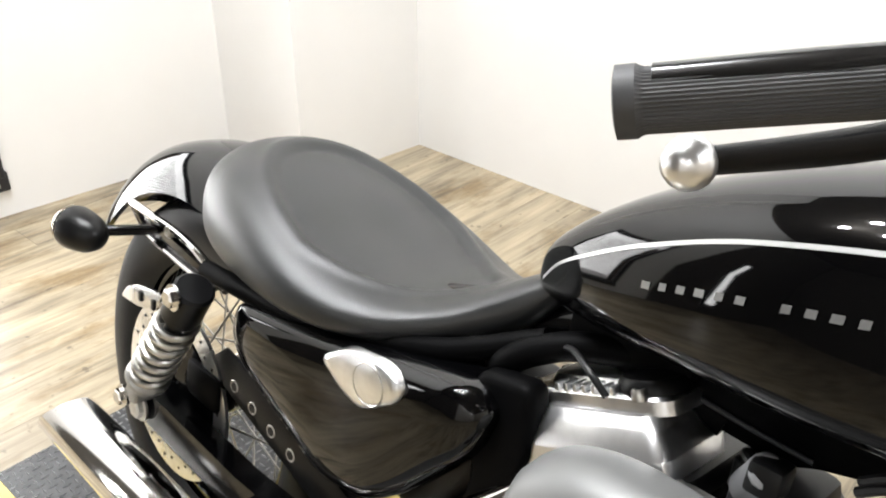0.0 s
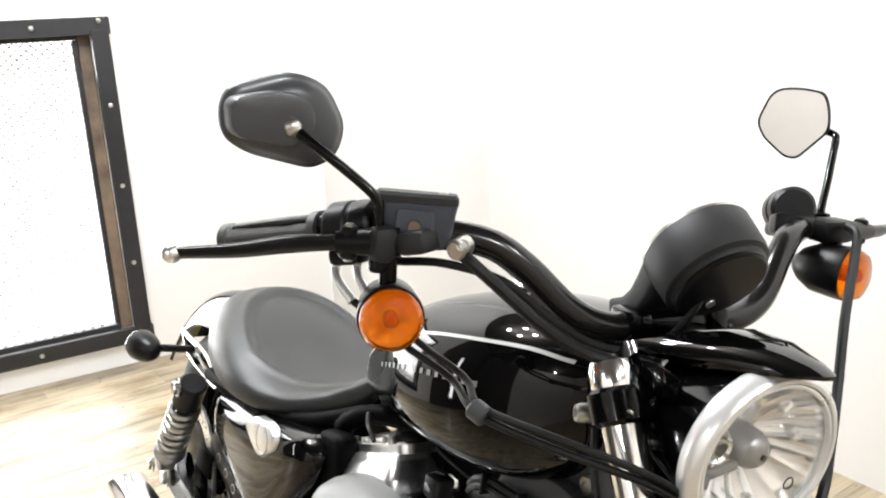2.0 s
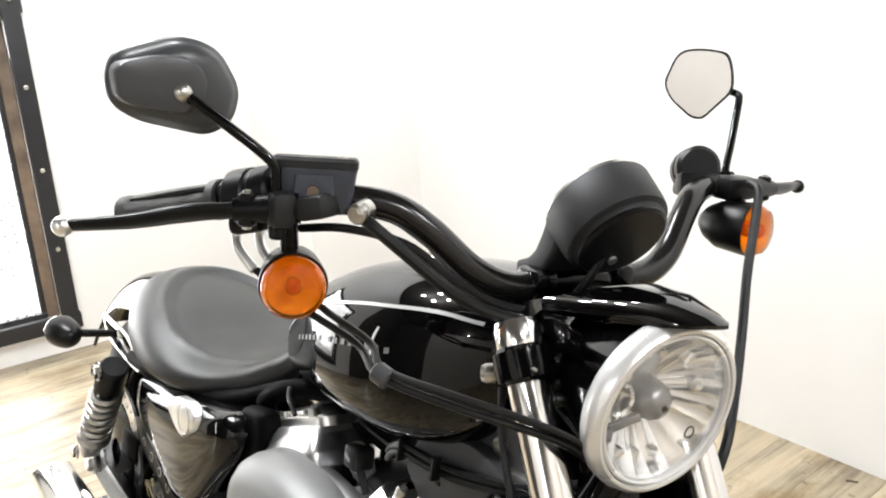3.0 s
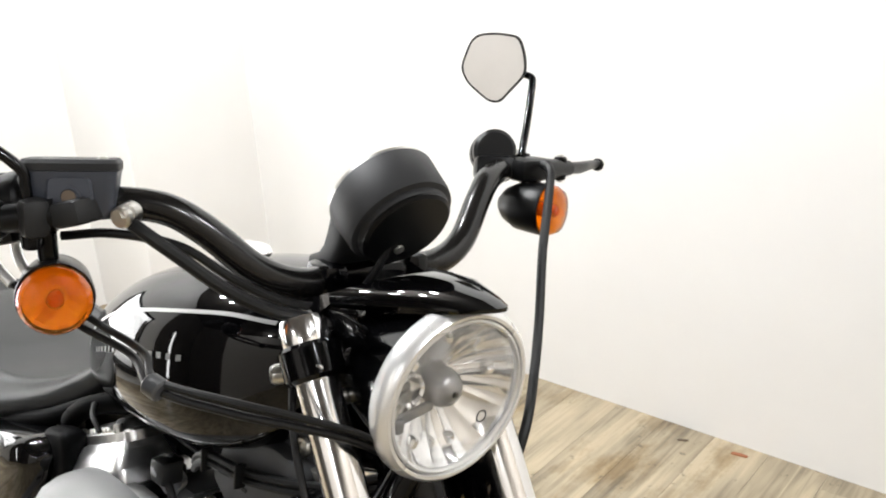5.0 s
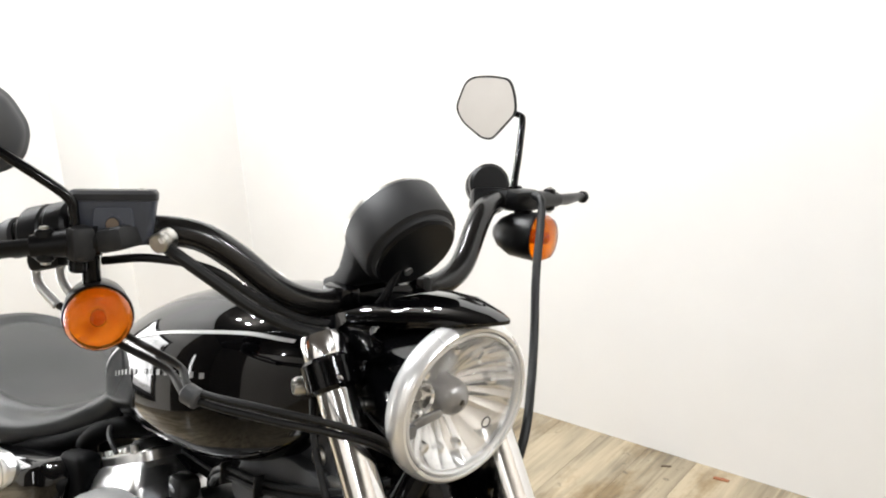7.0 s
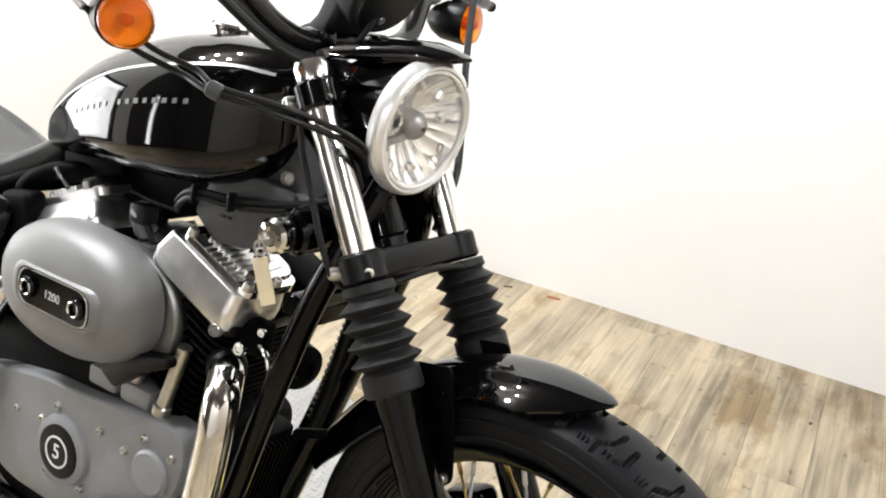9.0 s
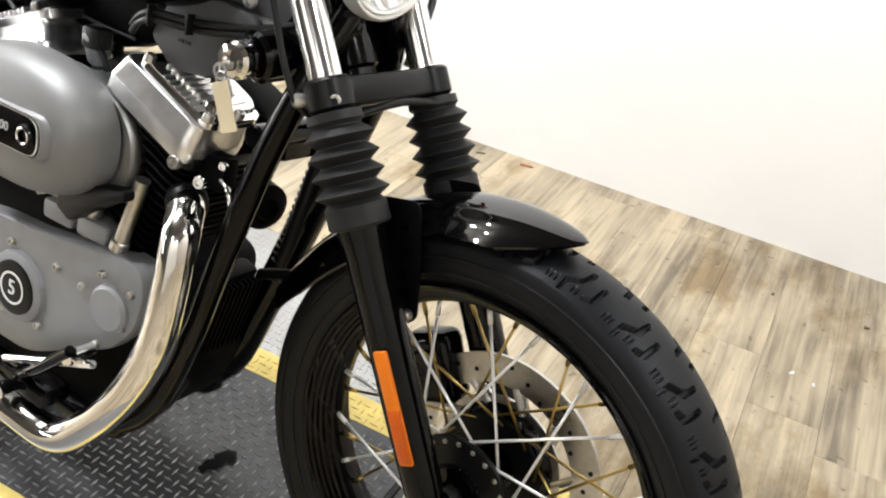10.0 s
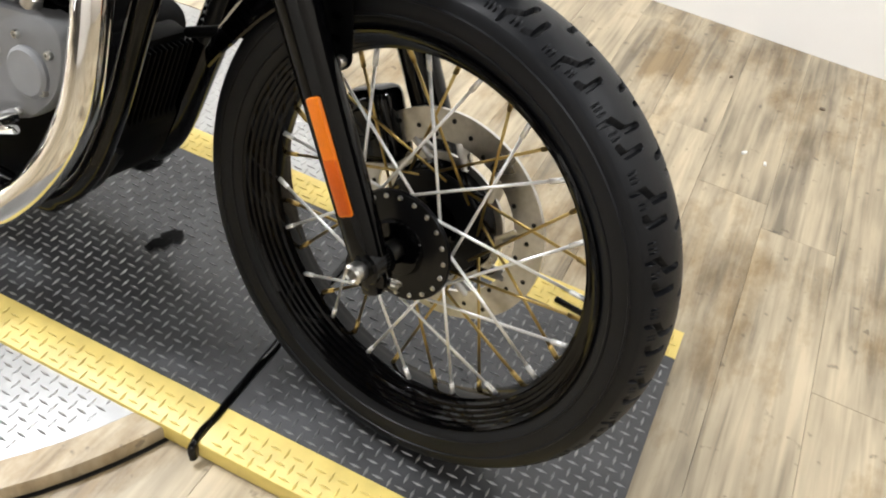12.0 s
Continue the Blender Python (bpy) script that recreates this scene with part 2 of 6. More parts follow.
def along(a, b):
    """A pose at a whose z axis points to b."""
    a, b = Vector(a), Vector(b)
    return Matrix.Translation(a) @ (b - a).to_track_quat("Z", "Y").to_matrix().to_4x4()


def lathe(profile, seg=32, m=None, close=False, arc=None):
    """Turns (radius, height) round z."""
    bm = bmesh.new()
    n = len(profile)
    rings = []
    for i in range(seg):
        a = 2 * math.pi * i / seg
        rings.append([bm.verts.new((max(r, 1e-5) * math.cos(a), max(r, 1e-5) * math.sin(a), h)) for r, h in profile])
    for i in range(seg):
        p, q = rings[i], rings[(i + 1) % seg]
        for k in range(n if close else n - 1):
            bm.faces.new((p[k], q[k], q[(k + 1) % n], p[(k + 1) % n]))
    bmesh.ops.remove_doubles(bm, verts=bm.verts, dist=2e-5)
    return moved(bm, m) if m else bm


def cyl(a, b, r, seg=20, bevel=0.0, r2=None):
    a, b = Vector(a), Vector(b)
    h = (b - a).length
    r2 = r if r2 is None else r2
    e = min(bevel, h / 3, r * 0.9, r2 * 0.9)
    pr = [(0, 0), (r - e, 0), (r, e), (r2, h - e), (r2 - e, h), (0, h)] if e else [(0, 0), (r, 0), (r2, h), (0, h)]
    return lathe(pr, seg, along(a, b))


def spline(pts, n=8):
    """A smooth curve through the points."""
    pts = [Vector(p) for p in pts]
    q = [2 * pts[0] - pts[1]] + pts + [2 * pts[-1] - pts[-2]]
    out = []
    for i in range(1, len(q) - 2):
        a, b, c, d = q[i - 1 : i + 3]
        for k in range(n):
            t = k / n
            out.append(0.5 * (2 * b + (c - a) * t + (2 * a - 5 * b + 4 * c - d) * t * t + (3 * b - a - 3 * c + d) * t**3))
    out.append(pts[-1])
    return out


def tube(pts, r, seg=12, n=8, smooth=True, flat=1.0, caps=True):
    """A round bar along a curve; r a number or one per given point."""
    path = spline(pts, n) if smooth and len(pts) > 2 else [Vector(p) for p in pts]
    rs = list(r) if isinstance(r, (list, tuple)) else None
    bm = bmesh.new()
    rings = []
    up = None
    for i, p in enumerate(path):
        d = (path[min(i + 1, len(path) - 1)] - path[max(i - 1, 0)]).normalized()
        if up is None:
            up = d.orthogonal().normalized()
        up = (up - d * up.dot(d)).normalized()
        side = d.cross(up)
        if rs:
            f = i / (len(path) - 1) * (len(rs) - 1)
            k = min(int(f), len(rs) - 2)
            rad = rs[k] + (rs[k + 1] - rs[k]) * (f - k)
        else:
            rad = r
        rings.append([bm.verts.new(p + rad * (math.cos(2 * math.pi * j / seg) * up + flat * math.sin(2 * math.pi * j / seg) * side)) for j in range(seg)])
    for a, b in zip(rings, rings[1:]):
        for j in range(seg):
            bm.faces.new((a[j], a[(j + 1) % seg], b[(j + 1) % seg], b[j]))
    if caps:
        bm.faces.new(rings[0])
        bm.faces.new(rings[-1][::-1])
    return bm


def loft(rings, caps=True, closed=True):
    """A skin over rings of points, all of one length."""
    bm = bmesh.new()
    vs = [[bm.verts.new(p) for p in ring] for ring in rings]
    n = len(vs[0])
    for a, b in zip(vs, vs[1:]):
        for j in range(n if closed else n - 1):
            bm.faces.new((a[j], a[(j + 1) % n], b[(j + 1) % n], b[j]))
    if caps and closed:
        bm.faces.new(vs[0])
        bm.faces.new(vs[-1][::-1])
    return bm


def slab(outline, thick, bevel=0.0, m=None, seg=2):
    """A plate: an outline in x, y, thick along z, its rim bevelled."""
    bm = bmesh.new()
    f = bm.faces.new([bm.verts.new((x, y, 0)) for x, y in outline])
    ex = bmesh.ops.extrude_face_region(bm, geom=[f])
    top = [v for v in ex["geom"] if isinstance(v, bmesh.types.BMVert)]
    bmesh.ops.translate(bm, vec=(0, 0, thick), verts=top)
    if bevel:
        rim = [e for e in bm.edges if abs(e.verts[0].co.z - e.verts[1].co.z) < 1e-6]
        bmesh.ops.bevel(bm, geom=rim, offset=bevel, segments=seg, profile=0.5, affect="EDGES")
    return moved(bm, m) if m else bm


def rounded(pts, r, n=5):
    """An outline with its corners rounded."""
    out = []
    k = len(pts)
    for i in range(k):
        p, a, b = (Vector(pts[i]), Vector(pts[i - 1]), Vector(pts[(i + 1) % k]))
        ra = min(r, (a - p).length * 0.45, (b - p).length * 0.45)
        s, e = p + (a - p).normalized() * ra, p + (b - p).normalized() * ra
        for j in range(n + 1):
            t = j / n
            out.append(tuple((1 - t) ** 2 * s + 2 * t * (1 - t) * p + t * t * e))
    return out


def side_plane(y, flip=False):
    """Puts a slab drawn in x, z upright across y; it grows towards -y."""
    return Matrix.Translation((0, y, 0)) @ Matrix.Rotation(radians(90), 4, "X")


def hexbolt(at, way, r=0.006, h=0.005, washer=True):
    m = along(at, Vector(at) + Vector(way))
    b = lathe([(0, 0), (r, 0), (r, h * 0.8), (r * 0.8, h), (0, h)], 6, m)
    if washer:
        b = join(b, lathe([(0, 0), (r * 1.4, 0), (r * 1.4, h * 0.25), (0, h * 0.25)], 14, m))
    return b


def bolt(at, way=(0, -1, 0), parent=None, r=0.006, h=0.006, material=None, name="bolt"):
    """A cap-head screw."""
    m = along(at, Vector(at) + Vector(way))
    b = lathe([(0, -0.002), (r, -0.002), (r, h * 0.7), (r * 0.8, h), (r * 0.5, h), (r * 0.45, h * 0.6), (0, h * 0.6)], 14, m)
    return part(name, b, material or STEEL, parent)

# ---- the room ----
def wall(name, x0, y0, x1, y1, z0, z1, thick, side, paint=None):
    """An upright wall from one plan point to another, its thickness growing to the given side (1: left of the way)."""
    d = Vector((x1 - x0, y1 - y0, 0))
    n = Vector((-d.y, d.x, 0)).normalized() * thick * side
    bm = bmesh.new()
    base = [Vector((x0, y0, z0)), Vector((x1, y1, z0)), Vector((x1, y1, z0)) + n, Vector((x0, y0, z0)) + n]
    lo = [bm.verts.new(p) for p in base]
    hi = [bm.verts.new(p + Vector((0, 0, z1 - z0))) for p in base]
    bm.faces.new(lo)
    bm.faces.new(hi)
    for i in range(4):
        bm.faces.new((lo[i], lo[(i + 1) % 4], hi[(i + 1) % 4], hi[i]))
    ob = part(name, bm, paint or WALLPAINT, smooth=0)
    return tagged(ob, "unseen wall of the showroom, beige for the mirror and chrome" if paint is FARWALL else "unseen wall of the showroom, pale to brighten the chrome" if paint is PALEWALL else "unseen wall of the showroom, dark brown for dark reflections" if paint else "plain white painted wall of the showroom", "wall", kind="structure")


WX = -1.662          # face of the wall with the mesh window
BACK0, BACK1 = (-1.19, 1.565), (4.4, 1.758)
Z0 = FLOOR_Z - 0.02
WIN = (-1.10, 0.185, 0.11, 1.24)     # opening: y0, y1, z0, z1
wall("wall_back", *BACK0, *BACK1, Z0, CEIL, 0.12, 1)
wall("wall_pillar_side", -1.19, 1.155, -1.19, 1.70, Z0, CEIL, 0.12, 1)
wall("wall_pillar_front", -1.19, 1.035, WX - 0.12, 1.035, Z0, CEIL, 0.12, -1)
for nm, y0, y1, z0, z1 in (("wall_window_foot", -1.6, 1.035, Z0, WIN[2]), ("wall_window_head", -1.6, 1.035, WIN[3], CEIL), ("wall_window_east", WIN[1], 1.035, WIN[2], WIN[3]), ("wall_window_west", -1.6, WIN[0], WIN[2], WIN[3])):
    wall(nm, WX, y0, WX, y1, z0, z1, 0.12, 1)
# unseen side and front walls, dark so the black gloss mirrors little light
SLIT = (-2.40, -2.20, 0.12, 1.40)
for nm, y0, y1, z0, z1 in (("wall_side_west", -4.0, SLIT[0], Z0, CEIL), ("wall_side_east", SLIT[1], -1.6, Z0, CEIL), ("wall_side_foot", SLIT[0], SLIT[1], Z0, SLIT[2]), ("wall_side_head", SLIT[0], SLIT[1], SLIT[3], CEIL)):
    wall(nm, WX, y0, WX, y1, z0, z1, 0.12, 1, UNSEENDARK)
wall("wall_front_dark", WX - 0.12, -4.0, 0.4, -4.0, Z0, CEIL, 0.12, -1, UNSEENDARK)
# unseen walls, light so that fork tubes and header mirror something bright
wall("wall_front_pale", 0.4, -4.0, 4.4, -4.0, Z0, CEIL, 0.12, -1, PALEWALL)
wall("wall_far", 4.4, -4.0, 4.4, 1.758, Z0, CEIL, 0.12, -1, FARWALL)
# unseen ceiling, kept dark for the reflections in tank and seat
ceil = part("ceiling", box((1.3, -1.0, CEIL + 0.06), (6.6, 6.4, 0.12)), UNSEENDARK, smooth=0)
tagged(ceil, "unseen ceiling, dark brown for dark reflections", "ceiling", kind="structure")


def mesh_window():
    y0, y1, z0, z1 = WIN
    w = thing("window_1", "black steel framed window with expanded metal mesh", "window", kind="structure")
    b = 0.062
    X = WX + 0.012
    for c, s in (((X, (y0 + y1) / 2, z0 - b / 2 + 0.008), (0.024, y1 - y0 + 2 * b, b)), ((X, (y0 + y1) / 2, z1 + b / 2 - 0.008), (0.024, y1 - y0 + 2 * b, b)),
                 ((X + 0.003, y1 + b / 2 - 0.008, (z0 + z1) / 2), (0.026, b, z1 - z0 + 0.02)), ((X + 0.003, y0 - b / 2 + 0.008, (z0 + z1) / 2), (0.026, b, z1 - z0 + 0.02))):
        part("frame", box(c, s, 0.003, 1), FRAMEBLACK, w)
    for y in (y1 - 0.028, y0 + 0.028):
        bm = box((WX - 0.045, y, (z0 + z1) / 2), (0.05, 0.045, z1 - z0), 0.004, 1)
        part("wooden_jamb", bm, OLDWOOD, w, "weathered wooden strip with knots")
    for z in (z1 - 0.012, z0 + 0.012):
        part("inner_rail", box((WX - 0.03, (y0 + y1) / 2, z), (0.03, y1 - y0 - 0.1, 0.024), 0.003, 1), FRAMEBLACK, w)
    for y in (y1 - 0.06, y0 + 0.06):
        part("inner_rail", box((WX - 0.03, y, (z0 + z1) / 2), (0.03, 0.018, z1 - z0 - 0.05), 0.003, 1), FRAMEBLACK, w)
    # expanded metal: diamonds of flat strand
    bm = bmesh.new()
    dy, dz, r = 0.034, 0.0150, 0.0022
    xx = WX - 0.02
    ny, nz = int((y1 - y0 - 0.12) / dy), int((z1 - z0 - 0.03) / dz)
    for i in range(ny):
        for j in range(nz):
            for s in (0, 1):
                ya, za = y0 + 0.06 + (i + 0.5 * (j % 2)) * dy, z0 + 0.015 + j * dz
                yb = ya + (dy / 2 if s else -dy / 2)
                if not (y0 + 0.05 < yb < y1 - 0.05):
                    continue
                a, b2 = Vector((xx, ya, za)), Vector((xx, yb, za + dz))
                n = Vector((0, -(b2 - a).z, (b2 - a).y)).normalized() * r
                o = Vector((0.003, 0, 0))
                v = [bm.verts.new(p) for p in (a - n, b2 - n, b2 + n + o, a + n + o)]
                bm.faces.new(v)
    part("mesh_screen", bm, SHIELD, w, "expanded metal diamond mesh", smooth=0)
    for y, z in [(y1 + b / 2 - 0.008, z0 - 0.03 + 0.30 * k) for k in range(5)] + [(y1 - 0.30 * k - 0.05, z0 - 0.022) for k in range(1, 4)] + [(y1 - 0.30 * k + 0.1, z1 + 0.024) for k in range(1, 4)]:
        bm = lathe([(0, 0), (0.0085, 0), (0.008, 0.004), (0.004, 0.006), (0, 0.006)], 12, along((X + 0.016, y, z), (X + 1, y, z)))
        part("bolt", bm, STEEL, w)
    bd = part("backdrop", box((WX - 0.35, -0.65, 0.65), (0.02, 3.0, 2.6)), DAYLIGHT, smooth=0)
    tagged(bd, "bright white daylight beyond the mesh window", "backdrop", kind="structure")


mesh_window()


def slit_window():
    y0, y1, z0, z1 = SLIT
    w = thing("window_2", "tall narrow bright window in a black frame", "window", kind="structure")
    for c, q in (((WX + 0.01, y0, (z0 + z1) / 2), (0.03, 0.03, z1 - z0 + 0.06)), ((WX + 0.01, y1, (z0 + z1) / 2), (0.03, 0.03, z1 - z0 + 0.06)), ((WX + 0.012, (y0 + y1) / 2, z0), (0.03, y1 - y0, 0.03)), ((WX + 0.012, (y0 + y1) / 2, z1), (0.03, y1 - y0, 0.03))):
        part("frame", box(c, q, 0.003, 1), FRAMEBLACK, w)
    part("pane", box((WX - 0.09, (y0 + y1) / 2, (z0 + z1) / 2), (0.006, y1 - y0, z1 - z0)), DAYLIGHT, w, "white pane bright with daylight", smooth=0)


slit_window()

# ---- the motorcycle ----
BIKE = thing("motorcycle", "gloss black cruiser motorcycle with chrome exhaust, leaning on its stand", "motorcycle", pose(0, 0, 0, -LEAN, 0, 0))
RAKE = radians(29.6)
U = Vector((-math.sin(RAKE), 0, math.cos(RAKE)))       # up along the fork
PIVOT = Vector((1.637, 0, 0))
STEERED = Matrix.Translation(PIVOT) @ Matrix.Rotation(radians(STEER), 4, U) @ Matrix.Translation(-PIVOT)
FORK0 = Vector((1.52, 0, 0.332))
AXLE = Vector((1.526, -0.008, 0.325))
LEGS = {-1: -0.106, 1: 0.075}       # the two fork legs, across the bike


def bp(name, bm, material, label="", smooth=35, steered=False, parent=None):
    """A part of the motorcycle, in its upright frame."""
    return part(name, bm, material, parent or BIKE, label, smooth, STEERED if steered and parent is None else None)


def fork(s, y, dx=0.0):
    """A point of the fork line, s metres up from the axle; dx forward of it, square to the fork."""
    return FORK0 + U * s + Vector((math.cos(RAKE), 0, math.sin(RAKE))) * dx + Vector((0, y, 0))


def tyre_mesh(R, half, depth, rim_r, units, tread=True, na=2040):
    """A tyre round y with tread grooves cut into its crown."""
    prof = []
    nt = 64
    for i in range(nt + 1):
        s = -1 + 2 * i / nt
        a = s * radians(62)
        prof.append((R - depth * (1 - math.cos(a)) * 0.62, half * math.sin(a) / math.sin(radians(62)) * 0.93, s))
    wall = []
    for k in range(1, 8):
        t = k / 7
        r = prof[-1][0] + (rim_r - prof[-1][0]) * t
        y = half * (0.93 + 0.07 * math.sin(t * math.pi * 0.9)) - half * 0.22 * t**3
        wall.append((r, y, 2.0))
    pitch = 2 * math.pi * R / units
    lines = [[(0.02, 0.86), (0.03, 0.60), (0.24, 0.40), (0.26, 0.08)], [(0.40, 0.74), (0.53, 0.66), (0.53, 0.26)]]
    lines = [[(a * pitch, b * half) for a, b in line] for line in lines]
    strokes = [seg for line in lines for seg in zip(line, line[1:])]

    def off_groove(p, q):
        """Distance from the hooked grooves, on the unrolled crown."""
        best = 1.0
        for (ax, ay), (bx, by) in strokes:
            dx, dy = bx - ax, by - ay
            t = max(0.0, min(1.0, ((p - ax) * dx + (q - ay) * dy) / (dx * dx + dy * dy)))
            best = min(best, math.hypot(p - ax - t * dx, q - ay - t * dy))
        return best
    full = [(r, -y, 2.0) for r, y, s in wall[::-1]] + prof + wall
    verts, faces = [], []
    n = len(full)
    for i in range(na):
        a = 2 * math.pi * i / na
        ph = (i / na * units) % 1.0
        for r, y, s in full:
            d = 0.0
            if tread and abs(s) <= 1:
                p = (1.5 - ph if s > 0 else 1.0 - ph) % 1.0
                q = abs(s)
                d = 0.007 * max(0.0, min(1.0, (0.0036 - off_groove(p * pitch, q * half)) / 0.0011))
                if 0.62 < q < 0.80 and any(abs(p - c) < 0.014 for c in (0.20, 0.27, 0.76, 0.83, 0.90)):
                    d = max(d, 0.003)
            elif tread:
                d = 0.0
            verts.append(((r - d) * math.cos(a), y, (r - d) * math.sin(a)))
    for i in range(na):
        j = (i + 1) % na
        for k in range(n - 1):
            faces.append((i * n + k, j * n + k, j * n + k + 1, i * n + k + 1))
    bm = bmesh.new()
    me = bpy.data.meshes.new("tmp")
    me.from_pydata(verts, [], faces)
    bm.from_mesh(me)
    bpy.data.meshes.remove(me)
    return bm


RY = Matrix.Rotation(radians(-90), 4, "X")      # lathe axis z -> y


def ring_y(profile, seg, c):
    """Turns (radius, y) round the y axis at c."""
    return moved(lathe([(r, y) for r, y in profile], seg, Matrix.Rotation(radians(-90), 4, "X"), close=True), Matrix.Translation(c))


def front_wheel():
    w = bp("front_wheel", ring_y([(0.018, -0.058), (0.034, -0.056), (0.038, -0.046), (0.028, -0.036), (0.026, 0.036), (0.032, 0.036), (0.03, 0.044), (0.018, 0.046)], 40, AXLE), BLACK, "black laced front wheel", steered=True)
    tb = moved(tyre_mesh(0.3285, 0.052, 0.055, 0.257, 27), Matrix.Translation(AXLE))
    part("tyre", tb, RUBBER, w, "black tyre with hooked tread grooves", 50)
    # stepped barrel: a lip at the bead, then four ridges down to the well
    edge = [(0.2580, 0.0420), (0.2605, 0.0445), (0.2580, 0.0460), (0.2545, 0.0440), (0.2530, 0.0400), (0.2500, 0.0385), (0.2490, 0.0340), (0.2455, 0.0325), (0.2445, 0.0280), (0.2410, 0.0265), (0.2400, 0.0215), (0.2360, 0.0200), (0.2345, 0.0150), (0.2305, 0.0130), (0.2290, 0.0080)]
    rim = [(r, -y) for r, y in edge] + [(r, y) for r, y in edge[::-1]] + [(0.2345, 0.010), (0.2420, 0.020), (0.2540, 0.036), (0.2540, -0.036), (0.2420, -0.020), (0.2345, -0.010)]
    part("rim", ring_y(rim, 120, AXLE), RIMBLACK, w, "gloss black stepped rim", 25)
    for s in (-1, 1):
        for r0, w0 in ((0.294, 0.0505), (0.273, 0.0478)):
            part("sidewall_rib", ring_y([(r0, s * w0), (r0 + 0.001, s * (w0 + 0.0022)), (r0 + 0.003, s * (w0 + 0.0022)), (r0 + 0.004, s * w0)], 96, AXLE), RUBBER, w)
    # hub flanges with their rivets
    for s in (-1, 1):
        o = 0 if s < 0 else -0.012
        fl = ring_y([(0.036, s * 0.040 + o), (0.072, s * 0.040 + o), (0.0735, s * 0.043 + o), (0.072, s * 0.0465 + o), (0.036, s * 0.048 + o)], 56, AXLE)
        part("hub_flange", fl, SATIN, w)
        me = None
        for k in range(20):
            a = 2 * math.pi * (k + 0.5) / 20
            if me is None:
                bm = lathe([(0, 0), (0.0033, 0), (0.0028, 0.0018), (0, 0.0024)], 10)
                me = bpy.data.meshes.new("rivet")
                bm.to_mesh(me)
                bm.free()
                me.materials.append(STEEL)
            ob = new("rivet", me)
            ob.parent = w
            p = AXLE + Vector((0.0655 * math.cos(a), s * 0.0468 + o, 0.0655 * math.sin(a)))
            ob.matrix_basis = along(p, p + Vector((0, s, 0)))
    # 40 laced spokes, from flange to rim
    made = {}
    for k in range(40):
        side = -1 if k % 2 else 1
        lead = 1 if (k // 2) % 2 else -1
        a_rim = 2 * math.pi * k / 40
        key = (side, lead)
        if key not in made:
            h = Vector((0.0655 * math.cos(lead * radians(58)), side * (0.045 if lead > 0 else 0.041) - (0.012 if side > 0 else 0), 0.0655 * math.sin(lead * radians(58))))
            e = Vector((0.229, side * 0.006, 0))
            d = (e - h).normalized()
            bm = join(cyl(h, e, 0.0020, 8), cyl(e - d * 0.019, e + d * 0.003, 0.0032, 8))
            me = bpy.data.meshes.new("spoke")
            bmesh.ops.recalc_face_normals(bm, faces=bm.faces)
            bm.to_mesh(me)
            bm.free()
            # far spokes carry the mirrored yellow in their colour
            me.materials.append(SATINCHROME if side < 0 else YELLOWGLINT)
            me.shade_smooth()
            made[key] = me
        ob = new("spoke", made[key])
        ob.parent = w
        ob.matrix_basis = Matrix.Translation(AXLE) @ Matrix.Rotation(a_rim, 4, "Y")
    # brake disc on the far side
    dm = lathe([(0.106, -0.0025), (0.146, -0.0025), (0.146, 0.0025), (0.106, 0.0025)], 72, RY, close=True)
    disc = part("brake_disc", moved(dm, Matrix.Translation(AXLE + Vector((0, 0.052, 0)))), STEEL, w, "drilled steel brake disc")
    # slotted carrier: an inner ring, ten short spokes and a black hub
    part("disc_carrier", ring_y([(0.076, 0.0495), (0.090, 0.0495), (0.090, 0.0535), (0.076, 0.0535)], 60, AXLE), STEEL, disc, "thin steel carrier ring")
    for k in range(10):
        a = 2 * math.pi * k / 10 + 0.2
        p0, p1 = AXLE + Vector((0.080 * math.cos(a - 0.12), 0.0515, 0.080 * math.sin(a - 0.12))), AXLE + Vector((0.110 * math.cos(a + 0.1), 0.0518, 0.110 * math.sin(a + 0.1)))
        part("disc_arm", tube([p0, p1], 0.0085, 8, flat=0.3), STEEL, disc)
    part("disc_hub", ring_y([(0.030, 0.030), (0.062, 0.034), (0.080, 0.047), (0.080, 0.055), (0.030, 0.060)], 48, AXLE), BLACK, disc, "black disc hub")
    for k in range(30):
        a = 2 * math.pi * k / 30
        r = 0.112 + 0.011 * (k % 3)
        p = AXLE + Vector((r * math.cos(a), 0.0493, r * math.sin(a)))
        part("disc_hole", lathe([(0, 0), (0.0032, 0), (0.0032, 0.0008), (0, 0.0008)], 10, along(p, p - Vector((0, 1, 0)))), HOSE, w)
    part("valve_stem", cyl(AXLE + Vector((0.228, 0, 0.012)), AXLE + Vector((0.192, 0, 0.012)), 0.004, 10, 0.001), BLACK, w)
    part("axle_spindle", cyl(AXLE + Vector((0, -0.075, 0)), AXLE + Vector((0, 0.09, 0)), 0.0125, 18, 0.002), STEEL, w)
    return w


front_wheel()


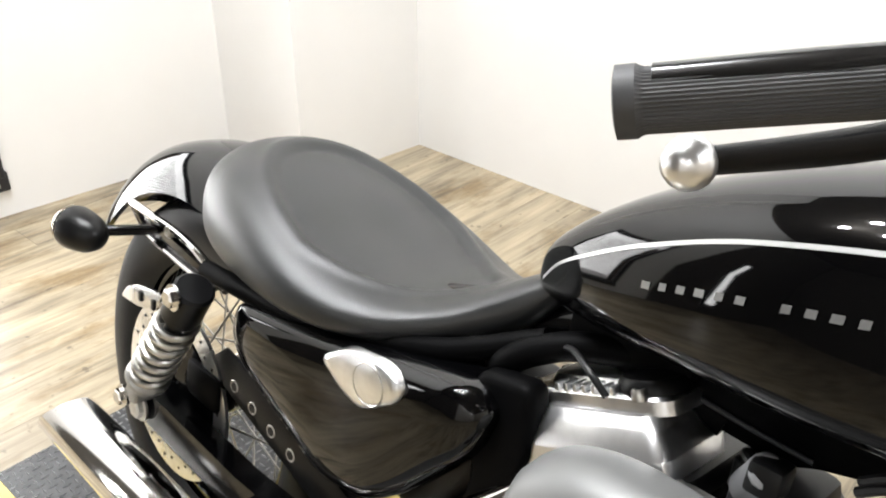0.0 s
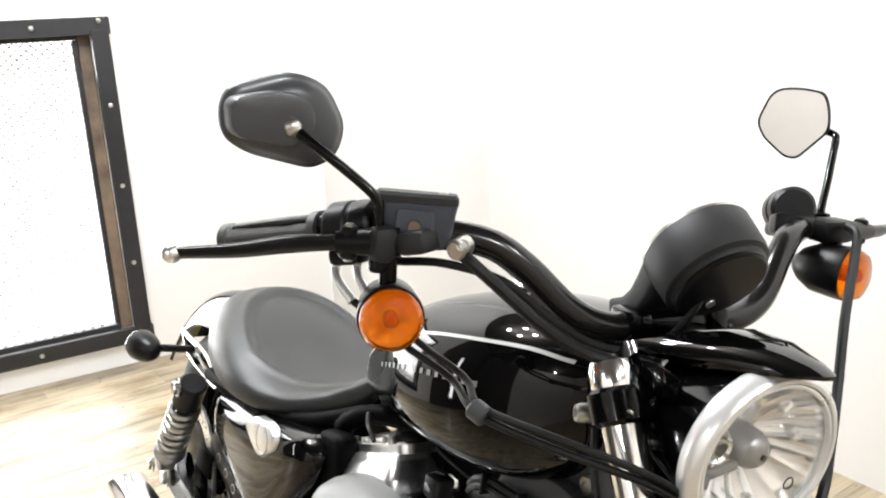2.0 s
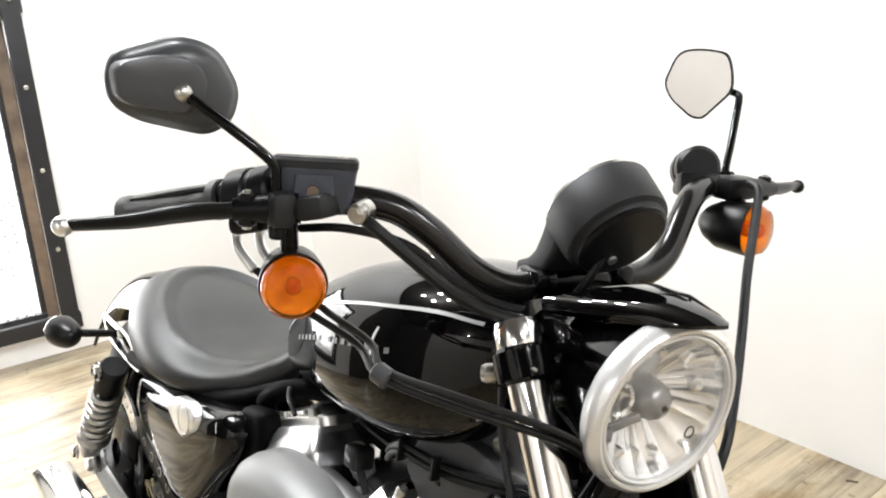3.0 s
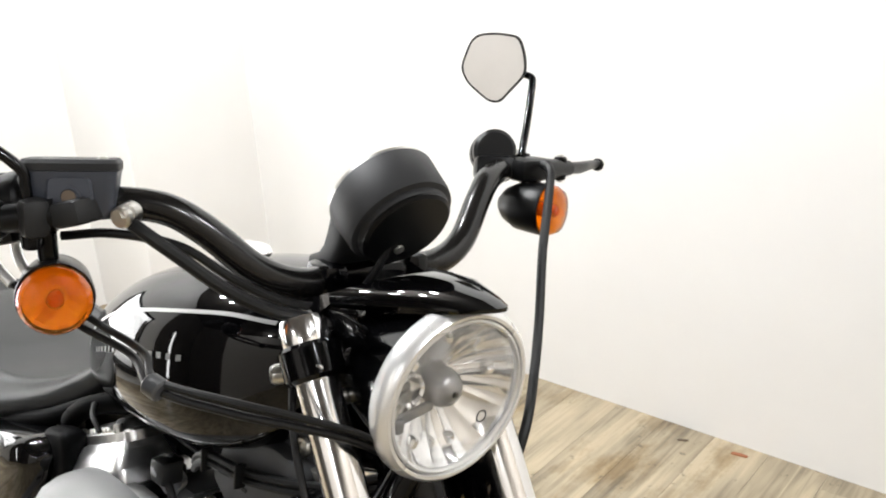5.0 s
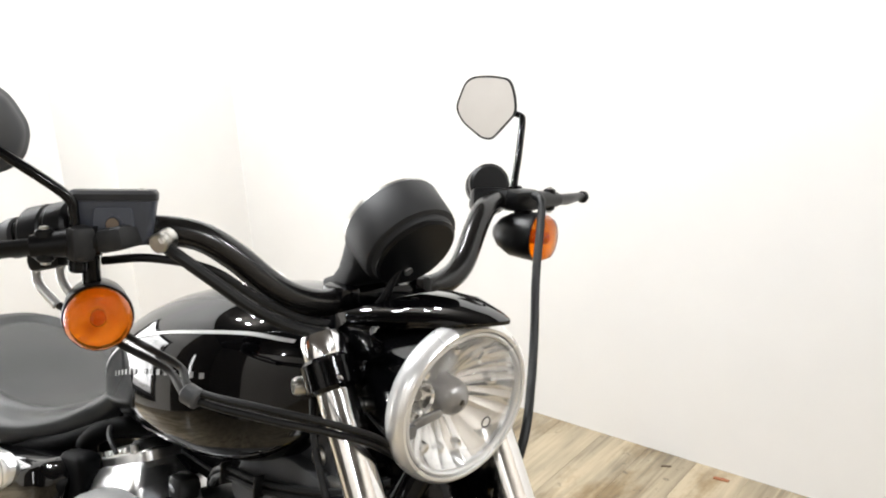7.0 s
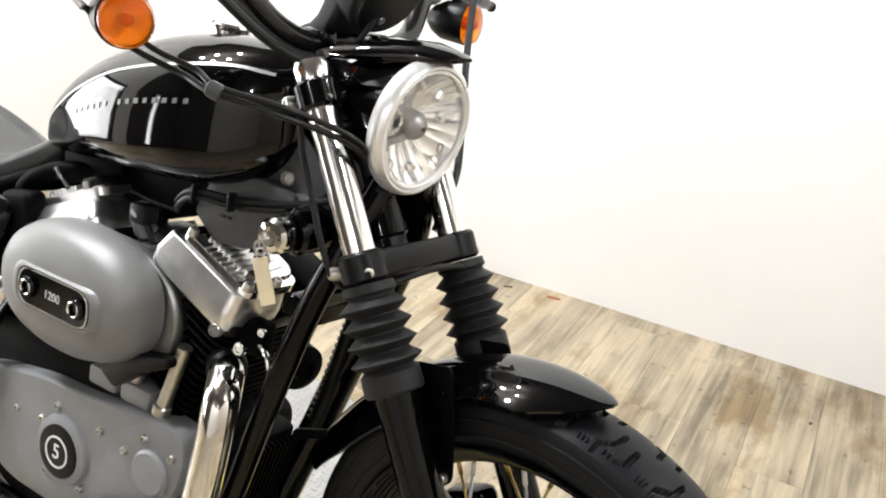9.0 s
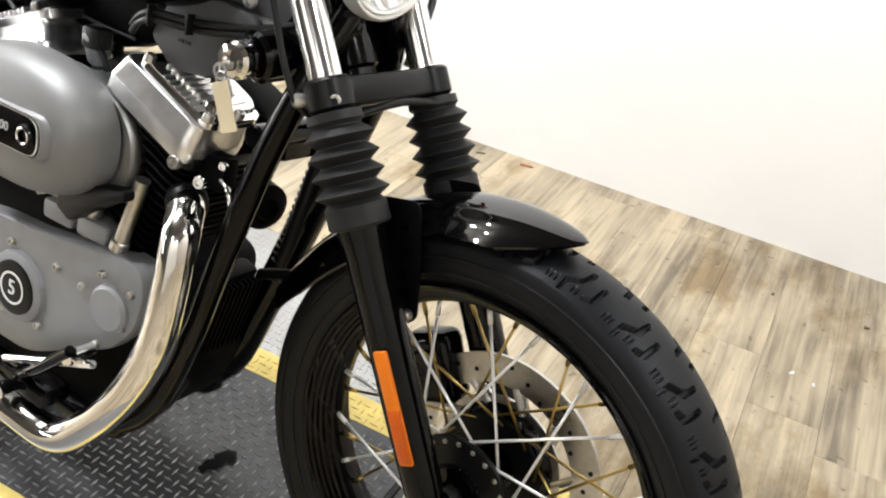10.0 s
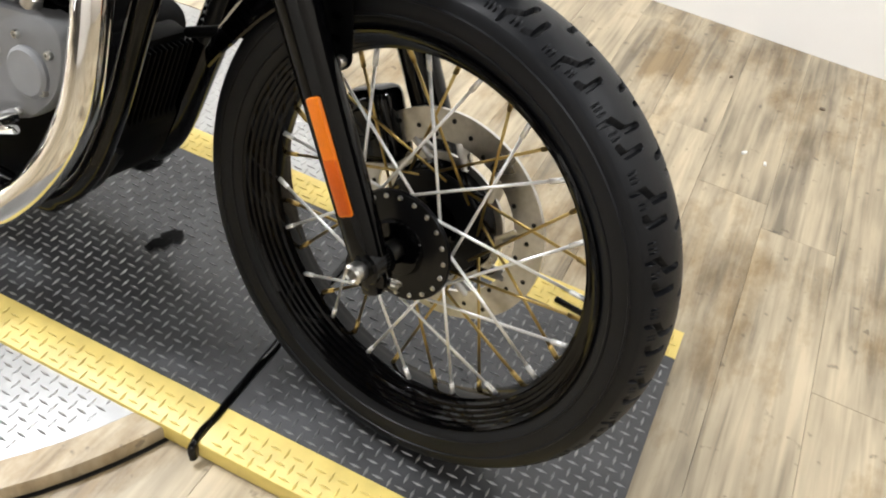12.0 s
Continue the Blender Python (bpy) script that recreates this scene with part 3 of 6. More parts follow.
def front_fork():
    for s in (-1, 1):
        y = LEGS[s]
        L = bp("fork_leg", cyl(fork(0.485, y), fork(0.722, y), 0.0198, 28, 0.001), HARDCHROME, "chrome fork tube", steered=True)
        sl = lathe([(0, -0.036), (0.017, -0.036), (0.021, -0.028), (0.0235, 0.03), (0.0245, 0.10), (0.0255, 0.30), (0.0285, 0.335), (0.029, 0.352), (0, 0.352)], 30, along(fork(0, y), fork(1, y)))
        part("slider", sl, BLACK, L, "gloss black lower fork leg")
        # rubber gaiter
        prof = [(0.021, 0.462), (0.031, 0.462), (0.032, 0.452)]
        n = 4
        for k in range(n):
            z = 0.447 - k * 0.0212
            g = 0.0008 * k
            prof += [(0.0275 + g, z), (0.0275 + g, z - 0.001), (0.0400 + g, z - 0.0112), (0.0400 + g, z - 0.0122)]
        prof += [(0.030, 0.3635), (0.0355, 0.358), (0.036, 0.336), (0.034, 0.333), (0.025, 0.333)]
        part("gaiter", lathe(prof, 36, along(fork(0, y), fork(1, y))), BOOT, L, "ribbed black rubber gaiter", 25)
        part("cap", lathe([(0.0215, 0.70), (0.0225, 0.703), (0.0225, 0.722), (0.020, 0.730), (0.008, 0.732), (0, 0.732)], 24, along(fork(0, y), fork(1, y))), HARDCHROME, L)
        part("axle_lug", join(cyl(fork(-0.008, y - 0.02), fork(-0.008, y + 0.02), 0.0235, 22, 0.003), box(fork(-0.030, y), (0.026, 0.034, 0.03), 0.006, 2, Matrix.Rotation(-RAKE, 4, "Y"))), BLACK, L)
        if s > 0:
            continue
        # reflector on the outside of the leg
        u3 = Matrix.Translation(fork(0.127, y + s * 0.0265, 0.009)) @ Matrix.Rotation(-RAKE, 4, "Y")
        rb = part("reflector", box((0, 0, 0), (0.019, 0.007, 0.136), 0.003, 2, Matrix()), ORANGE, L, "amber plastic side reflector")
        rb.matrix_basis = u3
        part("lower_lens", box((0, -0.0006, -0.033), (0.0186, 0.0072, 0.066), 0.0028, 2), DEEPORANGE, rb, "darker orange lower half")
    # axle nut on the near side, pinch bolt
    a = fork(-0.008, -0.128)
    ax = bp("axle_nut", lathe([(0.006, -0.01), (0.0125, -0.01), (0.0125, 0.012), (0.009, 0.015), (0.0065, 0.013), (0.0065, 0.002), (0, 0.002)], 20, along(a, a + Vector((0, -1, 0)))), STEEL, "zinc axle end", steered=True)
    pb = fork(-0.036, -0.098, 0.020)
    part("pinch_bolt", hexbolt(pb, (0.3, -0.6, -0.4), 0.007, 0.008), STEEL, ax)
    # triple clamps
    lo = join(cyl(fork(0.463, LEGS[-1]), fork(0.500, LEGS[-1]), 0.0275, 28, 0.004), cyl(fork(0.463, LEGS[1]), fork(0.500, LEGS[1]), 0.0275, 28, 0.004), box(fork(0.482, -0.015, 0.004), (0.034, 0.15, 0.034), 0.007, 2, Matrix.Rotation(-RAKE, 4, "Y")), cyl(fork(0.462, 0, -0.05), fork(0.52, 0, -0.05), 0.026, 24, 0.004), box(fork(0.482, 0, -0.03), (0.06, 0.09, 0.03), 0.006, 2, Matrix.Rotation(-RAKE, 4, "Y")))
    lc = bp("lower_triple_clamp", lo, SATIN, "satin black lower fork clamp", steered=True)
    up = join(cyl(fork(0.672, LEGS[-1]), fork(0.706, LEGS[-1]), 0.0285, 28, 0.004), cyl(fork(0.672, LEGS[1]), fork(0.706, LEGS[1]), 0.0285, 28, 0.004), box(fork(0.69, -0.015, -0.02), (0.075, 0.15, 0.030), 0.008, 2, Matrix.Rotation(-RAKE, 4, "Y")))
    uc = bp("upper_triple_clamp", up, BLACK, "gloss black upper fork clamp", steered=True)
    for s in (-1, 1):
        bolt(fork(0.482, LEGS[s] + s * 0.018, -0.024), (-0.5, s * 0.85, 0), lc, 0.0085, 0.011, name="clamp_bolt")
        bolt(fork(0.474, LEGS[s] + s * 0.012, 0.018), (0.6, s * 0.8, 0), lc, 0.007, 0.006, name="clamp_bolt")
        bolt(fork(0.688, LEGS[s] + s * 0.014, -0.028), (-0.3, s * 0.95, 0), uc, 0.0095, 0.013, name="clamp_bolt")
        bolt(fork(0.68, LEGS[s] + s * 0.008, 0.022), (0.8, s * 0.6, 0), uc, 0.0055, 0.004, name="clamp_bolt")
    part("steering_stem", cyl(fork(0.50, 0, -0.055), fork(0.68, 0, -0.055), 0.03, 26, 0.003), BLACK, lc)


front_fork()


def front_fender():
    def ring(a, wid, h, th, deep):
        c, s = math.cos(a), math.sin(a)
        out = []
        prof = []
        N = 14
        for i in range(N + 1):
            t = -1 + 2 * i / N
            prof.append((t * wid, h - (abs(t) ** 2.6) * deep * (wid / 0.066) ** 1.5))
        for y, r in prof:
            out.append(AXLE + Vector((r * c, y, r * s)))
        for y, r in prof[::-1]:
            out.append(AXLE + Vector(((r - th) * c, y * 0.97, (r - th) * s)))
        return out
    rings = []
    n = 40
    for i in range(n + 1):
        t = i / n
        a = radians(81 + t * 81)
        wid = 0.066 * max(0.08, math.sqrt(min(1.0, t / 0.17)))
        wid *= 1 - 0.16 * max(0, t - 0.85) / 0.15
        rings.append(ring(a, wid, 0.3535 + 0.007 * min(1.0, t * 3.5) - 0.005 * t + 0.020 * max(0.0, t - 0.6) ** 2 / 0.16, 0.003, 0.032 + 0.018 * min(1.0, max(0.0, t - 0.3) / 0.2)))
    f = bp("front_fender", loft(rings), PAINT, "short gloss black front mudguard", 40, steered=True)
    for s in (-1, 1):
        # bracket from the fender down to the leg
        pts = [(1.420, 0.664), (1.36, 0.650), (1.372, 0.60), (1.410, 0.530), (1.430, 0.512), (1.446, 0.526), (1.436, 0.60)]
        b = slab(rounded(pts, 0.012), 0.004, 0.001, Matrix.Translation((-0.014, -0.012 + s * 0.060 + 0.002, 0)) @ Matrix.Rotation(radians(90), 4, "X"))
        part("bracket", b, FINBLACK, f)
        for x, z in ((1.430, 0.550), (1.428, 0.575), (1.425, 0.60), (1.420, 0.63)):
            part("slot", box((x - 0.022, -0.012 + s * 0.0625, z), (0.011, 0.004, 0.007), 0.001), BLACK, f)
        bolt((1.420, -0.012 + s * 0.064, 0.528), (0, s, 0), f, 0.0075, 0.007, STEEL)
    part("rear_stay", tube([(1.205, -0.03, 0.470), (1.135, -0.03, 0.440)], 0.0075, 12), FINBLACK, f)


front_fender()


def headlamp():
    c = Vector((1.2620, -0.0096, 0.9075))
    shift = Matrix.Translation(c - Vector((1.274, -0.004, 0.910)))
    n = Vector((0.993, 0, -0.113)).normalized()
    m = along(c, c + n) @ Matrix.Scale(1.055, 4)
    body = lathe([(0, -0.125), (0.03, -0.122), (0.052, -0.105), (0.066, -0.07), (0.0735, -0.02), (0.0765, -0.008), (0.070, -0.006), (0.060, -0.05), (0, -0.06)], 48, m)
    h = bp("headlamp", body, BLACK, "round headlamp in a gloss black bucket", steered=True)
    part("trim_ring", lathe([(0.0712, 0.006), (0.0722, 0.0100), (0.0752, 0.0102), (0.0788, 0.0070), (0.0808, 0.000), (0.0808, -0.007), (0.0785, -0.0120), (0.0762, -0.010), (0.0735, -0.002)], 72, m, close=True), SATINCHROME, h, "bright outer trim ring")
    part("inner_ring", lathe([(0.0665, 0.0045), (0.0668, 0.0080), (0.0685, 0.0092), (0.0705, 0.0088), (0.0713, 0.006), (0.0708, 0.002), (0.068, 0.002)], 72, m, close=True), SATINCHROME, h, "satin inner ring")
    # reflector bowl: stepped sectors of facets, each a little in front of or behind its neighbours
    sectors = [(-100, -78, 0.000, 1), (-78, -52, 0.0045, 1), (-52, -24, -0.001, 1), (-24, 8, 0.004, 2), (8, 40, -0.002, 3), (40, 64, 0.005, 2), (64, 116, 0.001, 6), (116, 146, 0.006, 3), (146, 196, -0.003, 1), (196, 226, 0.003, 2), (226, 260, -0.001, 1)]
    bm = bmesh.new()
    rs = [0.069, 0.0655, 0.058, 0.050, 0.042, 0.034, 0.026, 0.019, 0.012]
    for a0, a1, lift, flutes in sectors:
        steps = 4 * max(flutes, 2)
        rows = []
        for i, r in enumerate(rs):
            row = []
            for j in range(steps + 1):
                u = j / steps
                a = radians(a0 + (a1 - a0) * u)
                scallop = 0.0024 * abs(math.sin(math.pi * u * flutes)) * min(1.0, r / 0.05)
                z = 0.002 - 0.036 * (1 - (r / 0.069) ** 2) + (lift - scallop) * (0 if i == 0 else 1)
                row.append(bm.verts.new((r * math.cos(a), r * math.sin(a), z)))
            rows.append(row)
        for p, q in zip(rows, rows[1:]):
            for j in range(steps):
                bm.faces.new((p[j], p[j + 1], q[j + 1], q[j]))
        for j in (0, steps):        # the wall of the step
            for p, q in zip(rows, rows[1:]):
                e = [bm.verts.new((v.co.x, v.co.y, v.co.z - 0.008)) for v in (p[j], q[j])]
                bm.faces.new((p[j], q[j], e[1], e[0]))
    part("reflector_bowl", moved(bm, m), BOWL, h, "faceted mirror bowl", smooth=22)
    part("bulb_shield", moved(lathe([(0, 0.002), (0.005, 0.0015), (0.012, -0.002), (0.0165, -0.008), (0.0180, -0.015), (0.0180, -0.034), (0.013, -0.034)], 32), m), SHIELD, h, "grey domed bulb shield")
    part("shield_tip", moved(lathe([(0, 0.0038), (0.0025, 0.0035), (0.0032, 0.001)], 14), m), SATIN, h)
    part("reflector_cup", moved(lathe([(0.0115, 0.004), (0.0135, 0.0065), (0.0155, 0.004), (0.015, -0.022), (0.0, -0.022), (0, -0.018), (0.008, -0.014)], 26, Matrix.Translation((-0.036, 0.005, -0.018))), m), BOWL, h, "small round reflector cup")
    part("cup_bulb", moved(lathe([(0, 0.0), (0.005, -0.002), (0.0065, -0.008), (0.006, -0.014)], 16, Matrix.Translation((-0.036, 0.005, -0.018))), m), SHIELD, h)
    part("shield_arm", moved(box((-0.032, -0.0165, -0.012), (0.040, 0.009, 0.005), 0.0015, 2, Matrix.Rotation(radians(12), 4, "Z")), m), SHIELD, h, "grey arm of the bulb shield")
    part("arm_foot", moved(box((-0.052, -0.022, -0.008), (0.014, 0.013, 0.006), 0.002), m), SHIELD, h)
    for x, y, q in ((-0.040, 0.031, 0.009), (0.030, 0.036, 0.010), (0.048, 0.008, 0.008), (-0.004, 0.048, 0.007), (0.012, -0.050, 0.008), (-0.030, -0.044, 0.008)):
        part("reflector_step", moved(box((x, y, -0.010 - 0.2 * q), (q * 1.3, q, 0.010), 0.002, 1, Matrix.Rotation(math.atan2(y, x), 4, "Z")), m), BOWL, h)
    part("lens", moved(lathe([(0, 0.0175), (0.03, 0.0155), (0.05, 0.0115), (0.0675, 0.0050), (0.0675, 0.0025), (0.05, 0.009), (0.03, 0.013), (0, 0.015)], 48), m), LENS, h, "clear domed glass lens").visible_shadow = False
    part("lens_mark", moved(lathe([(0.0045, 0.0178), (0.0052, 0.0186), (0.006, 0.0178)], 20, Matrix.Translation((0.02, -0.018, -0.0006)), close=True), m), SATIN, h)
    for s in (-1, 1):
        bolt(c + Vector((-0.07, s * 0.07, -0.01)), (0, s, 0), h, 0.008, 0.008)
    # visor over the lamp
    rings = []
    N = 24
    top = [(1.130, 0.972, 0.085, 0.012), (1.175, 0.992, 0.088, 0.020), (1.225, 1.005, 0.080, 0.026), (1.275, 1.008, 0.068, 0.024), (1.315, 1.001, 0.05, 0.014), (1.328, 0.997, 0.042, 0.010)]
    for x, z, w, drop in top:
        ring = []
        for i in range(N + 1):
            t = -1 + 2 * i / N
            ring.append((x - 0.082 * abs(t) ** 2 * (x > 1.2), t * w, z - (drop + 0.008) * abs(t) ** 2.2))
        for i in range(N + 1):
            t = 1 - 2 * i / N
            ring.append((x - 0.082 * abs(t) ** 2 * (x > 1.2), t * w * 0.97, z - 0.0035 - (drop + 0.008) * abs(t) ** 2.2))
        rings.append(ring)
    part("visor", moved(loft(rings), Matrix.Translation((0.0, 0, 0.006)) @ shift), PAINT, h, "gloss black headlamp visor", 45)
    for s in (-1, 1):
        side = [(1.130, 0.968), (1.20, 0.978), (1.240, 0.974), (1.236, 0.958), (1.20, 0.944), (1.160, 0.918), (1.144, 0.920)]
        part("visor_mount", slab(side, 0.004, 0.001, shift @ Matrix.Translation((0, s * 0.072, 0)) @ Matrix.Rotation(radians(90), 4, "X")), PAINT, h)
        part("mount_bolt", lathe([(0, 0), (0.0085, 0), (0.0085, 0.008), (0.005, 0.012), (0, 0.012)], 14, along((1.170, s * 0.063, 0.974), (1.170, s * 0.063, 1.2))), STEEL, h)
    return h


headlamp()


def speedometer():
    c, face = Vector((1.188, -0.010, 1.044)), Vector((1.147, -0.010, 1.074))
    m = along(c, face)
    L = (face - c).length
    body = lathe([(0, 0), (0.040, 0.0), (0.046, 0.0025), (0.0475, 0.006), (0.0475, 0.008), (0.0525, 0.010), (0.054, 0.016), (0.0555, L), (0.053, L + 0.004), (0.048, L + 0.0035), (0.047, L)], 48, m)
    g = bp("speedometer", body, DARK, "black speedometer housing seen from behind", steered=True)
    part("back_cover", lathe([(0, -0.002), (0.043, -0.002), (0.046, 0.0005), (0.046, 0.003)], 40, m), SATIN, g)
    part("dial", lathe([(0, L - 0.001), (0.0475, L - 0.001)], 40, m), WHITEPAINT, g)
    part("bezel", lathe([(0.047, L), (0.049, L + 0.0055), (0.054, L + 0.005), (0.0545, L - 0.002)], 40, m, close=True), STEEL, g)
    part("screw", moved(lathe([(0, -0.003), (0.005, -0.003), (0.0055, 0)], 12), m @ Matrix.Translation((0.0, -0.024, -0.001))), STEEL, g)
    # cast arm from the bar clamp up to the drum
    arm = [((1.070, 0.992), 0.034, 0.009), ((1.092, 0.998), 0.036, 0.011), ((1.110, 1.010), 0.038, 0.013), ((1.124, 1.028), 0.041, 0.014), ((1.136, 1.050), 0.044, 0.014), ((1.150, 1.066), 0.044, 0.012)]
    rings = []
    for k, ((x, z), w, th) in enumerate(arm):
        (xa, za), (xb, zb) = arm[max(k - 1, 0)][0], arm[min(k + 1, len(arm) - 1)][0]
        d = Vector((xb - xa, 0, zb - za)).normalized()
        up = Vector((-d.z, 0, d.x))
        rings.append([Vector((x, -0.010, z)) + Vector((0, a, 0)) + up * b for a, b in rounded([(-w, -th), (w, -th), (w, th), (-w, th)], 0.006, 3)])
    part("bracket", loft(rings), DARK, g, "smooth black cast arm", 40)
    part("clamp_block", box((1.108, -0.010, 0.985), (0.046, 0.088, 0.026), 0.006), BLACK, g)
    part("wire", tube([(1.175, -0.02, 1.03), (1.165, -0.03, 1.0), (1.145, -0.035, 0.975)], 0.004, 8), HOSE, g)


speedometer()


def handlebar():
    half = [(1.113, -0.04, 0.986), (1.117, -0.085, 0.988), (1.110, -0.125, 1.005), (1.090, -0.165, 1.042), (1.072, -0.198, 1.062), (1.045, -0.250, 1.067), (1.005, -0.305, 1.065), (0.965, -0.340, 1.057), (0.895, -0.391, 1.036)]
    path = half[::-1] + [(x, -y, z + 0.045 * max(0, -y - 0.12)) for x, y, z in half]
    hb = bp("handlebar", tube(path, [0.0115, 0.0120] + [0.0146] * 14 + [0.0120, 0.0115], 24, 8), BARBLACK, "black handlebar with a soft sheen", steered=True)
    for s in (-1, 1):
        part("riser", join(cyl((1.118, s * 0.05, 0.945), (1.113, s * 0.05, 0.985), 0.016, 18, 0.002), box((1.113, s * 0.05, 0.987), (0.04, 0.026, 0.032), 0.006)), BLACK, hb)
        up = 0.045 if s > 0 else 0.0      # the far side stands a little higher
        a, b = Vector((0.979, s * 0.329, 1.0560 + up * 0.21)), Vector((0.882, s * 0.400, 1.0270 + up * 0.28))
        n = (b - a).length
        prof = [(0.0128, -0.002), (0.0195, -0.002), (0.0195, 0.002), (0.0195, 0.007), (0.0152, 0.009), (0.0152, n - 0.014), (0.0158, n - 0.012), (0.0170, n - 0.010), (0.0170, n - 0.001), (0.013, n), (0, n)]
        gr = lathe(prof, 96, along(a, b))
        for i, v in enumerate(gr.verts):        # fine ribs along the grip
            q = along(a, b).inverted() @ v.co
            if 0.0085 < q.z < n - 0.011:
                k = 1 - 0.035 * (round(math.atan2(q.y, q.x) / (2 * math.pi) * 96) % 2)
                v.co = along(a, b) @ Vector((q.x * k, q.y * k, q.z))
        part("grip", gr, GRIP, hb, "ribbed black rubber grip", 25)
        # switch housing
        p = Vector((1.008, s * 0.302, 1.064)) if s < 0 else Vector((1.018, 0.252, 1.088))
        ax = (b - a).normalized()
        mh = Matrix.Translation(p) @ ax.to_track_quat("X", "Z").to_matrix().to_4x4()
        part("switch_housing", join(moved(lathe([(0, -0.026), (0.022, -0.026), (0.0265, -0.021), (0.0270, -0.004), (0.0255, -0.002), (0.0255, 0.002), (0.0275, 0.004), (0.0275, 0.024), (0.023, 0.030), (0, 0.030)], 32, Matrix.Rotation(radians(90), 4, "Y")), mh), moved(box((0.010, 0.008, -0.024), (0.036, 0.028, 0.018), 0.006, 2), mh), moved(box((0.004, -0.024, 0.006), (0.016, 0.010, 0.012), 0.003, 2), mh)), SATIN, hb, "black switch housing")
        # lever and perch
        perch = Vector((1.072, s * 0.262, 1.064 + up * 0.2))
        tip = Vector((0.974, -0.470, 1.0345 + up * 0.48)) if s < 0 else Vector((0.9836, 0.496, 1.0564))
        inner = [(1.038, -0.336, 1.0565), (1.020, -0.373, 1.0515), (0.996, -0.4165, 1.041)] if s < 0 else [perch.lerp(tip, 0.42) + Vector((0.012, 0, 0.0)), perch.lerp(tip, 0.66) + Vector((0.008, 0, -0.001)), perch.lerp(tip, 0.88)]
        part("lever", tube([*inner, tip], [0.0100, 0.0115, 0.0095, 0.0070], 14, 6, flat=0.62), SATIN, hb, "black control lever")
        a1 = Vector(inner[0])
        b1 = a1.lerp(perch, 0.72 if s < 0 else 1.0)
        part("lever_mount", join(tube([b1, a1.lerp(b1, 0.45), a1], [0.0145, 0.0125, 0.0105], 12, 4), cyl(a1.lerp(b1, 0.2) - Vector((0, 0, 0.015)), a1.lerp(b1, 0.2) + Vector((0, 0, 0.015)), 0.0085, 14, 0.002)), SATIN, hb)
        part("pivot_pin", cyl(a1.lerp(b1, 0.2) - Vector((0, 0, 0.018)), a1.lerp(b1, 0.2) + Vector((0, 0, 0.0175)), 0.0045, 12, 0.001), STEEL, hb)
        bm = bmesh.new()
        bmesh.ops.create_uvsphere(bm, u_segments=16, v_segments=10, radius=0.0095, matrix=Matrix.Translation(tip))
        part("lever_ball", bm, POLISHED if s < 0 else SATIN, hb)
        part("perch", join(moved(box((0.0, 0.02, 0.0), (0.036 if s > 0 else 0.030, 0.05, 0.026 if s > 0 else 0.022), 0.006), Matrix.Translation((1.056, s * 0.248, 1.064 + up * 0.2)) @ ax.to_track_quat("X", "Z").to_matrix().to_4x4()), box((1.072 if s > 0 else 1.062, s * (0.262 if s > 0 else 0.300), 1.064 + up * 0.2 - (0.004 if s < 0 else 0)), (0.036, 0.05, 0.028) if s > 0 else (0.024, 0.024, 0.034), 0.008)), DARK if s < 0 else SATIN, hb)
    # brake fluid reservoir on the near side
    mr = Matrix.Translation((1.050, -0.264, 1.083)) @ Matrix.Scale(0.94, 4) @ Matrix.Rotation(radians(64), 4, "Z") @ Matrix.Rotation(radians(-4), 4, "X")
    rv = loft([[(x, y, z) for x, y in rounded([(-a, -b), (a, -b), (a, b), (-a, b)], r)] for z, a, b, r in ((-0.03, 0.03, 0.014, 0.008), (-0.022, 0.036, 0.019, 0.009), (0.010, 0.040, 0.023, 0.01), (0.014, 0.041, 0.024, 0.01))])
    r = part("brake_reservoir", moved(rv, mr), GREYBLUE, hb, "dark grey brake fluid reservoir", 30)
    lid = loft([[(x, y, z) for x, y in rounded([(-a, -b), (a, -b), (a, b), (-a, b)], q)] for z, a, b, q in ((0.0145, 0.0415, 0.0245, 0.01), (0.021, 0.0415, 0.0245, 0.01), (0.0245, 0.039, 0.022, 0.009))])
    part("lid", moved(lid, mr), DARK, r, smooth=30)
    part("front_panel", moved(loft([[(x, y, z) for x, z in rounded([(-a, -0.024), (-a * 0.55, -0.032), (a * 0.55, -0.032), (a, -0.024), (a * 0.9, 0.008), (-a * 0.9, 0.008)], 0.004, 3)] for y, a in ((-0.014, 0.0215), (-0.0228, 0.0205), (-0.0245, 0.0185))]), mr), GREYBLUE, r, smooth=30)
    part("sight_window", moved(lathe([(0, 0.0032), (0.006, 0.0032)], 20, along((0, -0.0245, -0.008), (0, -1, -0.008))), mr), OLDWOOD, r, "brownish sight window")
    part("lid_screw", moved(lathe([(0, 0.0262), (0.004, 0.0262), (0.005, 0.0245)], 12, Matrix.Translation((0.026, 0.0, 0))), mr), STEEL, r)
    part("sight_glass", moved(lathe([(0, 0.002), (0.006, 0.002), (0.007, 0.003), (0.0095, 0.003), (0.0095, -0.002)], 22, along((0, -0.0235, -0.008), (0, -1, -0.008))), mr), GREYBLUE, r)
    part("banjo", join(cyl((1.076, -0.222, 1.062), (1.088, -0.240, 1.058), 0.010, 14, 0.002), hexbolt((1.087, -0.232, 1.062), (0.7, -0.6, 0.1), 0.0052, 0.008)), STEEL, r)
    return hb


handlebar()


